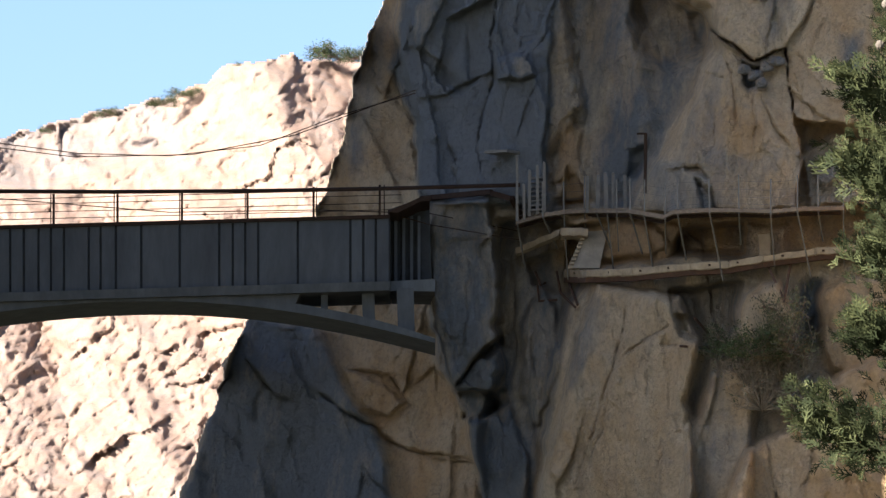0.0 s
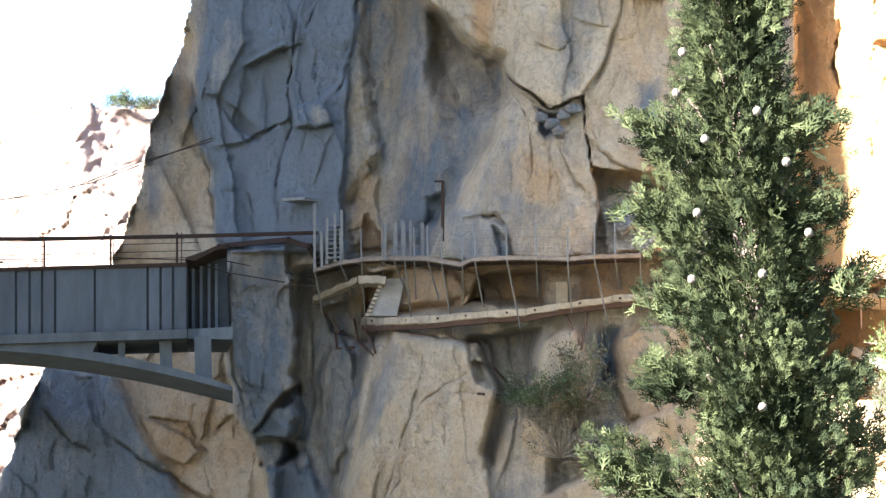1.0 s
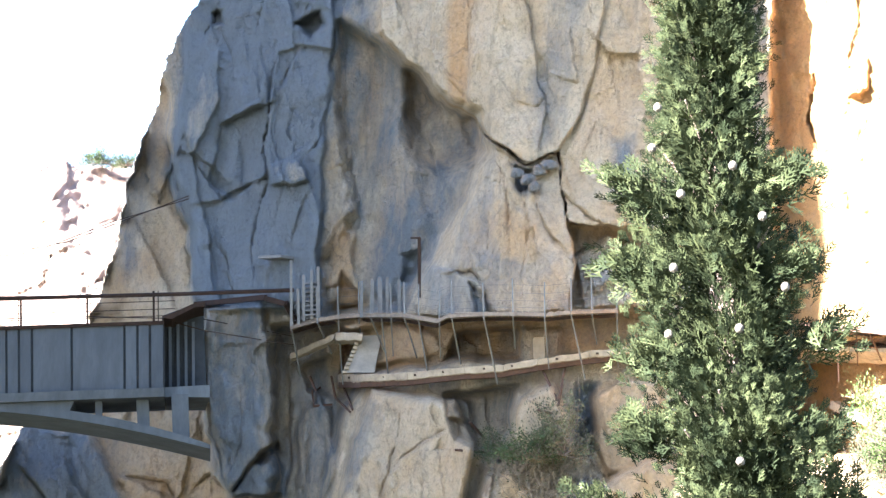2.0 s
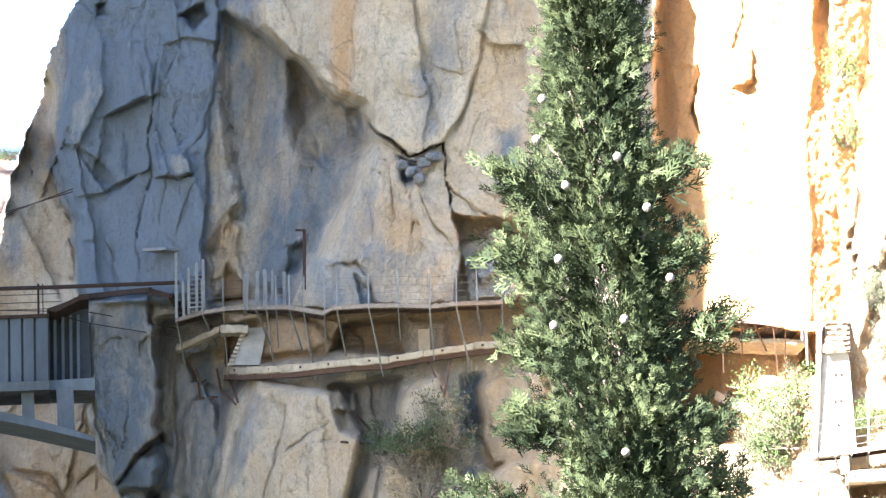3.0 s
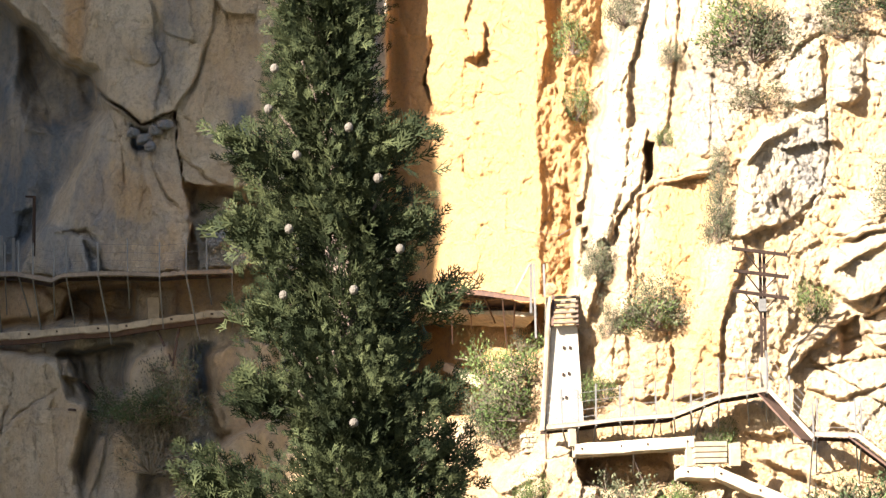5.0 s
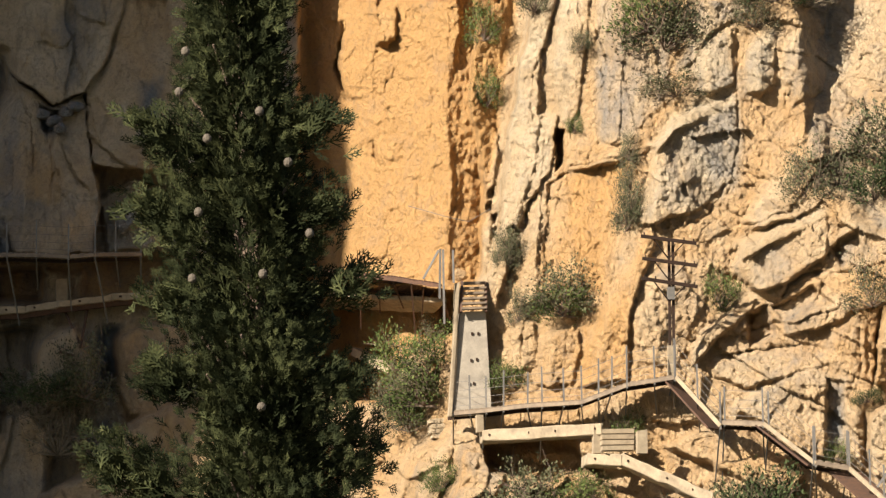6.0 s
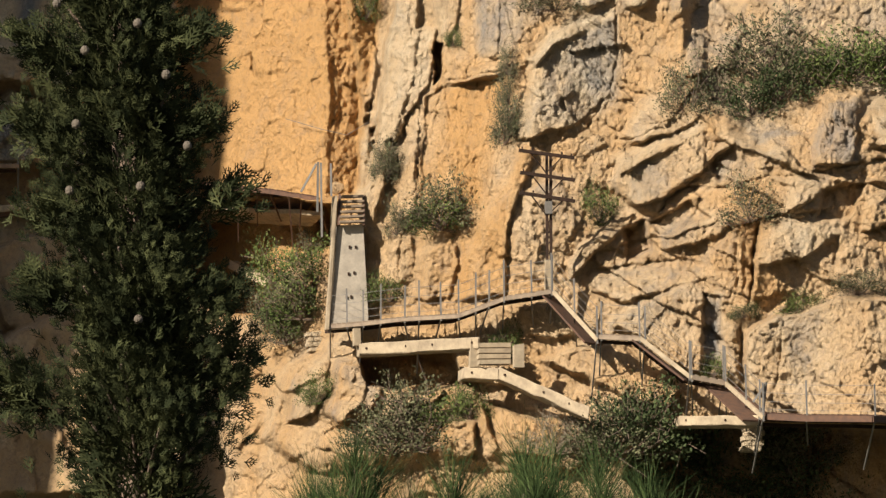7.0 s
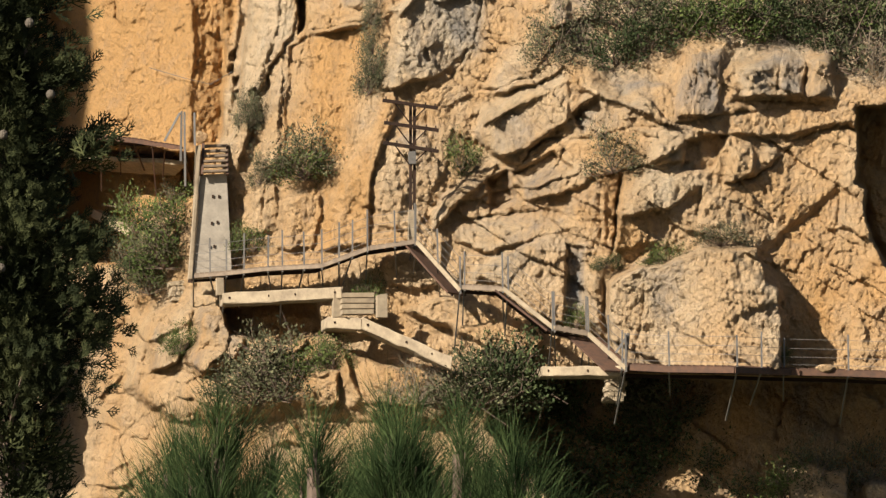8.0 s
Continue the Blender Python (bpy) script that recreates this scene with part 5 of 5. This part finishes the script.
def boulder(corners, out, seed, label="angular fallen limestone boulder", grey=-0.25):
    lo, hi = np.min(corners, 0), np.max(corners, 0)
    c = (lo + hi) / 2
    d = surf(c[0], c[1], 20, 20) - out
    bm = bmesh.new()
    bmesh.ops.create_icosphere(bm, subdivisions=4, radius=0.5)
    for v in bm.verts:
        p = v.co.copy()
        v.co = Vector([math.copysign(abs(x * 2) ** 0.78 / 2, x) for x in p])
        v.co *= 1 + 0.10 * noise.noise(p * 2.5 + Vector((seed, 0, 0))) + 0.05 * noise.noise(p * 7 + Vector((seed, 3, 0)))
    cuts = np.random.default_rng(seed).normal(0, 1, (11, 3))
    for c3 in cuts:
        n3 = Vector(c3).normalized()
        for v in bm.verts:
            over = v.co.dot(n3) - 0.43
            if over > 0:
                v.co -= n3 * over * 0.9
    size = (hi - lo) / SPAN * d * 1.1
    bmesh.ops.transform(bm, matrix=Matrix.Diagonal((size[0], max(size) * 0.9, size[1], 1)), verts=bm.verts)
    ob = part("boulder", bm, ROCK)
    for key, value in (("ochre", 0.3), ("patina", grey)):
        ob.data.attributes.new(key, "FLOAT", "POINT").data.foreach_set("value", [value] * len(ob.data.vertices))
    ob.location = at(c[0], c[1], d)
    tagged(ob, label, "boulder", "boulders on the slope")


for k, p in enumerate([(533, 318), (553, 306), (573, 322), (591, 332), (564, 294)]):
    wide = (22, 26, 24, 30, 20)[k]
    boulder([(p[0] - wide / 2, p[1] - 9), (p[0] + wide / 2, p[1] + 9)], 0.3, 50 + k, "broken grey stone wedged in the cliff cleft", 0.3)
boulder([(1269, 52), (1290, 32)], 0.8, 8, "small rounded pale rock beside the steps")
boulder([(2423, -352), (2458, -366)], 1.9, 12, "small pale stone lying on the boardwalk")


# ---- plants ----
def leafy(name, one, two, patch=2.2):
    m, tree, shader = material(name)
    info = tree.nodes.new("ShaderNodeNewGeometry")
    body = mix(tree, info.outputs["Random Per Island"], one, two)
    body = mix(tree, ramp(tree, grain(tree, patch, 3), 0.42, 0.62), body, tuple(c * 0.8 for c in one))
    tree.links.new(body, shader.inputs["Base Color"])
    shader.inputs["Roughness"].default_value = 0.85
    shader.inputs["Specular IOR Level"].default_value = 0.1
    return m


# patch 9.0: clump-sized darker tone puts the crown's light and shade into the colour.
CYPRESS = leafy("cypress_scale_leaves", (0.017, 0.022, 0.008), (0.06, 0.064, 0.024), 9.0)
PINE = leafy("pine_needles", (0.018, 0.034, 0.010), (0.085, 0.115, 0.038), 5.0)
SCRUB = leafy("grey_green_leaves", (0.065, 0.068, 0.034), (0.15, 0.145, 0.08))
FRESH = leafy("fresh_green_leaves", (0.06, 0.085, 0.022), (0.13, 0.155, 0.05))
DRY = leafy("dry_twigs", (0.20, 0.16, 0.11), (0.30, 0.24, 0.17))
BARK = plain("bark", (0.16, 0.11, 0.075), (0.09, 0.065, 0.05), 0.95, 0, 9.0, 0.01, (1, 1, 0.3))
CONE = plain("cone_scales", (0.105, 0.085, 0.06), (0.055, 0.042, 0.03), 0.8, 0, 60.0, 0.002)


def turns(n, rng, forward, spread):
    """n frames (right, up, along) whose along axis strays by spread from the forward directions."""
    f = forward + rng.normal(0, spread, (n, 3))
    f /= np.linalg.norm(f, axis=1)[:, None]
    r = np.cross(f, rng.normal(0, 1, (n, 3)))
    r /= np.linalg.norm(r, axis=1)[:, None]
    return r, np.cross(r, f), f


def strew(quads, places, axes, sizes):
    """Copies of a small figure (k quads of 4 points) at many places, as one set of vertices and faces."""
    r, u, f = axes
    pts = np.asarray(quads).reshape(-1, 3)
    world_pts = (places[:, None] + sizes[:, None, None] * (pts[None, :, :1] * r[:, None] + pts[None, :, 1:2] * u[:, None] + pts[None, :, 2:] * f[:, None])).reshape(-1, 3)
    return world_pts


def leaf_mesh(name, points, mat):
    mesh = bpy.data.meshes.new(name)
    n = len(points)
    mesh.vertices.add(n)
    mesh.vertices.foreach_set("co", points.ravel())
    mesh.loops.add(n)
    mesh.loops.foreach_set("vertex_index", np.arange(n, dtype=np.int32))
    mesh.polygons.add(n // 4)
    mesh.polygons.foreach_set("loop_start", np.arange(0, n, 4, dtype=np.int32))
    mesh.update()
    mesh.materials.append(mat)
    return mesh


def twig_figure(rng, pairs, length, width):
    """A flat feathered spray: a stem with side twigs, each of which forks once."""
    quads = []

    def blade(p, q, w):
        p, q = np.array(p), np.array(q)
        side = np.cross(q - p, (0, 1, 0.1))
        side = side / (np.linalg.norm(side) + 1e-9) * w
        quads.append([p - side, p + side, q + side * 0.45, q - side * 0.45])

    blade((0, 0, 0), (0, 0, length), width)
    for k in range(pairs):
        z = length * (0.12 + 0.8 * k / pairs)
        for s in (-1, 1):
            reach = length * (0.55 - 0.36 * k / pairs) * rng.uniform(0.7, 1.2)
            tip = (s * reach * 0.75, rng.uniform(-0.25, 0.25) * reach, z + reach * 0.85)
            blade((0, 0, z), tip, width)
            half = np.array((0, 0, z)) * 0.45 + np.array(tip) * 0.55
            blade(half, half + np.array((s * 0.05, rng.uniform(-0.3, 0.3) * 0.4, 0.9)) * reach * 0.45, width * 0.9)
            blade(half * 0.8 + np.array((0, 0, z)) * 0.2, half * 0.8 + np.array((s * 0.5, 0.2, 0.25)) * reach * 0.4, width * 0.9)
    return np.array(quads)


# ---- the cypress close to the viewpoint ----
TREE_D = 12.5
tree_top, tree_low = at(*((889, 552)), TREE_D), at(*((930, -332)), TREE_D)
tree_foot = Vector((tree_low.x + 0.03, tree_low.y, 0.0))
cypress = thing("cypress_tree", tree_foot, "slender dark green cypress tree with pale round cones", "tree")
rng = np.random.default_rng(5)
axis_x = lambda z: np.interp(z, (0, tree_low.z, tree_top.z, tree_top.z + 1.6), (tree_foot.x, tree_low.x, tree_top.x, tree_top.x - 0.02))
girth = lambda z: np.interp(z, (0.3, 0.8, tree_low.z, (tree_low.z + tree_top.z) / 2, tree_top.z, tree_top.z + 1.6), (0.25, 0.34, 0.19, 0.172, 0.11, 0.01))
bm = bmesh.new()
levels = np.linspace(0, tree_top.z + 1.5, 16)
for lo, hi in zip(levels, levels[1:]):
    rod(bm, (axis_x(lo), tree_foot.y, lo), (axis_x(hi), tree_foot.y, hi), 0.09 * (1 - lo / 7) , 0.09 * (1 - hi / 7), 9)
add(cypress, "trunk", bm, BARK)
figures = [twig_figure(rng, 3, 1.0, 0.042) for _ in range(4)] + [twig_figure(rng, 2, 1.0, 0.042)]
places, ways, sizes = [], [], []
bough_tips = []
for k in range(360):
    dense = k < 250
    z = rng.uniform(tree_low.z - 0.15, tree_top.z + 0.25) if dense else rng.choice((rng.uniform(0.4, tree_low.z - 0.15), rng.uniform(tree_top.z + 0.2, tree_top.z + 1.6)))
    turn_ = rng.uniform(0, 2 * math.pi)
    out = np.array((math.cos(turn_), math.sin(turn_), 0))
    r = float(girth(z)) * rng.choice((rng.uniform(0.5, 0.9), rng.uniform(0.9, 1.32)))
    tip = np.array((float(axis_x(z)), tree_foot.y, z)) + out * r
    bough_tips.append((z, out, r))
    n = 64 if dense else 16
    spread = 0.03 if dense else 0.09
    p = tip + rng.normal(0, spread, (n, 3)) * (0.8, 0.8, 1.5) - out * rng.uniform(0, 0.06, (n, 1))
    places.append(p)
    ways.append(np.tile(out * 0.75 + np.array((0, 0, 0.8)), (n, 1)))
    sizes.append(rng.uniform(0.02, 0.04, n) * (1 if dense else 1.3))
inner_from = sum(len(p) for p in places)
inner_to = inner_from + 300 * 30
for k in range(300):  # inner foliage
    z = rng.uniform(0.5, tree_top.z + 1.2)
    n = 30
    turn_ = rng.uniform(0, 2 * math.pi, n)
    out = np.stack([np.cos(turn_), np.sin(turn_), 0 * turn_], -1)
    zz = z + rng.normal(0, 0.12, n)
    p = np.stack([axis_x(zz), 0 * zz + tree_foot.y, zz], -1) + out * (girth(zz) * rng.uniform(0.08, 0.66, n))[:, None]
    places.append(p)
    ways.append(out + np.array((0, 0, 0.9)))
    sizes.append(rng.uniform(0.05, 0.085, n))
low_branch = [at(*p, TREE_D) for p in [(764, -356), (704, -311), (654, -286)]]
for k in range(9):  # the low branch that sticks out
    p = low_branch[0].lerp(low_branch[2], k / 8)
    n = 34
    places.append(np.array(p) + rng.normal(0, 0.035, (n, 3)))
    ways.append(np.tile(np.array((-0.8, -0.1, 0.6)), (n, 1)))
    sizes.append(rng.uniform(0.035, 0.06, n))
for p, w in zip([(720, 293), (750, 261), (720, 150), (745, 135), (745, -10), (734, -151), (749, -156), (1028, 306), (1048, 150), (1093, 19), (1098, -152), (1108, -253), (1108, -313)], range(13)):  # boughs that break the outline
    c = at(*p, TREE_D + 0.02 * math.sin(w * 3))
    for f in (1.0, 0.86, 0.72):
        q = np.array((float(axis_x(c.z - 0.05 * (1 - f))), TREE_D + 0.02, c.z - 0.1 * (1 - f)))
        q = q + (np.array(c) - q) * f
        n = 30
        places.append(q + rng.normal(0, 0.028, (n, 3)))
        side = math.copysign(1, c.x - float(axis_x(c.z)))
        ways.append(np.tile(np.array((side * 0.8, -0.1, 0.7)), (n, 1)))
        sizes.append(rng.uniform(0.035, 0.06, n))
places, ways, sizes = np.concatenate(places), np.concatenate(ways), np.concatenate(sizes)
kind_of = rng.integers(0, 4, len(places))
kind_of[inner_from:inner_to] = 4
points = []
for k in range(5):
    sel = kind_of == k
    points.append(strew(figures[k], places[sel], turns(sel.sum(), rng, ways[sel], 0.45), sizes[sel]))
points = np.concatenate(points) - np.array(tree_foot)
part("crown", leaf_mesh("crown", points, CYPRESS), None, cypress, "dense feathery dark green foliage")
for z, out, r in bough_tips[:60]:
    bm = bmesh.new()
    c = Vector((float(axis_x(z - 0.18)), tree_foot.y, z - 0.18))
    rod(bm, c, Vector((float(axis_x(z)), tree_foot.y, z)) + Vector(out) * r * 0.9, 0.009, 0.003, 5)
    add(cypress, "branch", bm, BARK)
for k, p in enumerate([(784, 433), (773, 361), (917, 329), (824, 279), (969, 239), (810, 148), (1009, 113), (926, 40), (800, 30), (734, -161), (926, -197)]):
    z = at(*p, TREE_D).z
    x = at(*p, TREE_D).x - float(axis_x(z))
    r = float(girth(z))
    near = TREE_D - math.sqrt(max(r * r - x * x, 0.0)) + 0.012 - 0.006 * (k % 3)
    bm = bmesh.new()
    bmesh.ops.create_icosphere(bm, subdivisions=3, radius=0.0112)
    for v in bm.verts:
        c = v.co.normalized()
        v.co *= 1 - 0.10 * (abs(math.sin(c.x * 5 + k)) * abs(math.sin(c.y * 5)) * abs(math.sin(c.z * 5 + 1)) < 0.12)
        v.co.z *= 1.12
    bmesh.ops.translate(bm, vec=at(*p, near), verts=bm.verts)
    add(cypress, "cone", bm, CONE, "pale grey-brown round woody cone")


# ---- pines below, in front of the slope ----
def pine(crown_at, d, spread, seed, tall):
    rng = np.random.default_rng(seed)
    head = at(*crown_at, d)
    foot = Vector((head.x, head.y, 0))
    owner = thing("pine_tree", foot, "young pine with long spiky green needles", "tree", "pines below the slope")
    bm = bmesh.new()
    rod(bm, foot, head - Vector((0, 0, 0.1)), 0.09, 0.025, 9)
    add(owner, "trunk", bm, BARK)
    pts = []
    needle = np.array([[[-0.006, 0, 0], [0.006, 0, 0], [0.0035, 0, 0.62], [-0.0035, 0, 0.62]], [[-0.0035, 0, 0.62], [0.0035, 0, 0.62], [0.001, 0.16, 0.98], [-0.001, 0.16, 0.98]]])
    for k in range(26):
        turn_ = rng.uniform(0, 2 * math.pi)
        f = (k / 26) ** 0.8
        wide = spread * (0.15 + 1.1 * f) * rng.uniform(0.5, 1.3)
        tip = head + Vector((math.cos(turn_) * wide, math.sin(turn_) * wide, -tall * f))
        root = Vector((head.x, head.y, max(0.3, tip.z - 0.3)))
        add(owner, "limb", rod(bmesh.new(), root, tip, 0.014, 0.006, 5), BARK)
        along = np.array((tip - root).normalized()) * 1.0 + np.array((0, 0, 0.22))
        along /= np.linalg.norm(along)
        n = 130
        base = np.array(tip) + along * rng.uniform(-0.2, 0.03, (n, 1))
        out = np.cross(along, rng.normal(0, 1, (n, 3)))
        out /= np.linalg.norm(out, axis=1)[:, None]
        pts.append(strew(needle, base, turns(n, rng, along + out * rng.uniform(0.15, 1.0, (n, 1)), 0.1), rng.uniform(0.17, 0.3, n)))
    part("crown", leaf_mesh("crown", np.concatenate(pts) - np.array(foot), PINE), None, owner, "tufts of long needles")


for k, (p, wide) in enumerate(zip([(1318, -454), (1233, -520), (1493, -503), (1632, -461), (1757, -481), (1872, -531), (1407, -549), (1582, -548), (1706, -547), (1279, -540), (1810, -567), (1663, -486)], (0.26, 0.2, 0.22, 0.26, 0.26, 0.22, 0.26, 0.24, 0.3, 0.24, 0.26, 0.24))):
    pine(p, 21 + 1.3 * math.sin(k * 2.1), wide, 40 + k, 0.75)


# ---- shrubs on the rock ----
def shrub_kind(name, label, seed, mat, twigs, leaves=2700, leaf=0.028, wood=30):
    """A shrub about 1 m across with stems and small leaves, standing at the origin."""
    rng = np.random.default_rng(seed)
    owner = tagged(new(name), label, "shrub", "shrubs on the rock")
    pts = []
    fig = np.array([[[-0.3, 0, 0], [0.3, 0, 0], [0.22, 0.08, 1.0], [-0.12, 0.1, 1.0]]])
    stems = bmesh.new()
    for k in range(wood):
        turn_, lift = rng.uniform(0, 2 * math.pi), rng.uniform(-0.05, 1.0)
        tip = Vector((math.cos(turn_) * 0.5 * math.sqrt(1 - lift * lift * 0.8), math.sin(turn_) * 0.45 * math.sqrt(1 - lift * lift * 0.8), 0.75 * lift)) * rng.uniform(0.7, 1.1)
        mid = tip * 0.5 + Vector(rng.normal(0, 0.05, 3))
        rod(stems, (0, 0, -0.02), mid, 0.008, 0.005, 4)
        rod(stems, mid, tip, 0.005, 0.002, 4)
        for _ in range(3):
            q = mid.lerp(tip, rng.uniform(0.2, 0.9))
            rod(stems, q, q + Vector(rng.normal(0, 0.12, 3)) + Vector((0, 0, 0.06)), 0.005, 0.002, 3)
        n = leaves // wood
        if n:
            along = np.array(tip.normalized()) + np.array((0, 0, 0.4))
            c = np.array(tip) * rng.uniform(0.55, 1.05, (n, 1)) + rng.normal(0, 0.075, (n, 3))
            pts.append(strew(fig, c, turns(n, rng, np.tile(along, (n, 1)), 0.7), rng.uniform(0.6, 1.3, n) * leaf))
    part("wood", stems, twigs, owner)
    if pts:
        part("foliage", leaf_mesh("foliage", np.concatenate(pts), mat), None, owner)
    return owner


kinds = [shrub_kind("shrub", "grey-green scrub bush rooted in the rock", 61, SCRUB, BARK),
         shrub_kind("shrub", "fresh green bush rooted in the rock", 62, FRESH, BARK, 2100, 0.033),
         shrub_kind("shrub", "bare dry twiggy bush on the rock", 63, SCRUB, DRY, 120, 0.035, 60),
         shrub_kind("shrub", "dark olive bush rooted in the rock", 64, leafy("dark_leaves", (0.035, 0.05, 0.02), (0.09, 0.11, 0.045)), BARK, 2700, 0.034)]
used_kinds = set()


def plant(k, p, wide, high, sink=0.15, d=None):
    dist = (surf(p[0], p[1], wide / 2, 8, 40) if d is None else d) - sink
    w, h = wide / SPAN * dist, high / SPAN * dist
    m = Matrix.Translation(at(p[0], p[1] - high * 0.4, dist)) @ Matrix.Diagonal((w / 0.95, w / 0.95, h / 0.85, 1)) @ Matrix.Rotation(p[0] * 0.7, 4, "Z")
    if k in used_kinds:
        copy_thing(kinds[k], m)
    else:
        used_kinds.add(k)
        kinds[k].matrix_basis = m


for p, wide, high, k in zip([(1211, -137), (1197, -188), (1226, -107), (1176, -168), (1474, -1), (1365, 77), (1379, -145), (1584, 153), (1758, 4), (1972, 233), (1920, 211), (2036, 214), (2098, 246), (2151, 257)], (100, 90, 70, 70, 70, 28, 40, 34, 36, 80, 60, 90, 80, 60), (80, 80, 50, 60, 60, 44, 34, 60, 50, 70, 60, 80, 70, 50), (0, 1, 1, 3, 0, 0, 1, 0, 1, 2, 0, 3, 3, 1)):
    plant(k, p, wide, high)
for p, wide, high, k in zip([(2224, 269), (2288, 261), (2352, 272), (2416, 253), (2502, 235), (2533, 287), (2468, 296), (2182, 289), (2066, 286), (2298, 302), (2404, 305), (2535, 184), (2034, 14), (2238, -126), (2138, -164), (2027, -171), (1972, -279), (2359, -338)], (90, 80, 90, 90, 110, 100, 100, 80, 90, 100, 110, 80, 60, 60, 50, 40, 30, 20), (70, 60, 70, 70, 110, 90, 80, 60, 70, 60, 70, 80, 50, 28, 26, 24, 26, 24), (1, 1, 3, 3, 0, 3, 1, 3, 0, 3, 0, 2, 0, 0, 1, 3, 1, 1)):
    plant(k, p, wide, high)
for p, wide, high, k in zip([(1435, -397), (1384, -408), (1496, -356), (1527, -356), (1414, -367), (1250, -330), (1592, -243), (1838, -383), (1853, -362), (1797, -404), (1734, -404), (1683, -405), (1880, -403), (2090, -416), (2154, -421), (2122, -442)], (110, 90, 60, 50, 70, 40, 34, 130, 80, 90, 80, 90, 120, 60, 90, 80), (70, 60, 40, 40, 60, 34, 40, 110, 80, 70, 70, 60, 90, 50, 60, 60), (0, 0, 1, 1, 0, 1, 1, 3, 3, 0, 2, 2, 3, 0, 0, 3)):
    plant(k, p, wide, high, 0.3)
for p, wide, high, k in zip([(2039, -473), (1954, -464), (2144, -493), (2219, -513), (2082, -545), (1966, -535), (1904, -546), (2273, -564), (1850, -475), (2020, -576), (2422, -563), (2507, -562), (2380, -584)], (120, 120, 120, 100, 140, 130, 130, 110, 120, 130, 70, 80, 70), (90, 100, 90, 80, 100, 110, 110, 80, 100, 90, 60, 70, 50), (3, 3, 3, 3, 3, 3, 3, 3, 3, 3, 0, 0, 1)):
    plant(k, p, wide, high, -0.7)
for p, wide, high, k in zip([(506, -168), (556, -164), (611, -154), (545, -219), (595, -224), (565, -259), (525, -208)], (60, 80, 60, 90, 80, 90, 60), (46, 54, 66, 70, 70, 60, 50), (3, 3, 0, 2, 2, 2, 2)):
    plant(k, p, wide, high, 0.5)
for p, wide, high, k in zip([(1648, 479), (1617, 509), (1684, 500), (1494, 457), (1320, 484), (1326, 363), (1411, 536), (1485, 309), (1589, 214), (1584, 153), (1369, 80), (1814, 513), (1844, 564), (1907, 555), (1670, 378), (1588, 265)], (90, 70, 60, 24, 34, 30, 34, 20, 24, 30, 26, 50, 90, 80, 70, 22), (70, 60, 50, 24, 50, 46, 50, 20, 40, 34, 36, 44, 54, 54, 30, 36), (0, 1, 0, 0, 1, 1, 0, 1, 0, 0, 0, 0, 3, 2, 0, 0)):
    plant(k, p, wide, high)
for p, wide, high, k in zip([(-184, 349), (-209, 351), (-154, 346), (-464, 279), (-494, 263), (-594, 244), (-354, 323), (-439, 283), (-704, 213), (-274, 338)], (44, 36, 30, 30, 30, 26, 20, 14, 14, 16), (16, 14, 13, 10, 9, 8, 8, 7, 6, 6), (3, 3, 3, 3, 3, 3, 3, 3, 3, 3)):
    plant(k, (p[0], p[1] - 3), wide * 1.3, high * 1.5, 0.0, 430 + p[1] * 0.10 - p[0] * 0.03)
for p, wide, high, k in zip([(1175, -118), (1217, -167), (1192, -218), (1161, -188), (1235, -76), (1349, -145), (1387, -23), (1469, -12)], (60, 70, 60, 50, 40, 30, 26, 60), (60, 60, 50, 50, 40, 30, 40, 44), (1, 1, 0, 0, 0, 1, 0, 1)):
    plant(k, p, wide, high, 0.35)
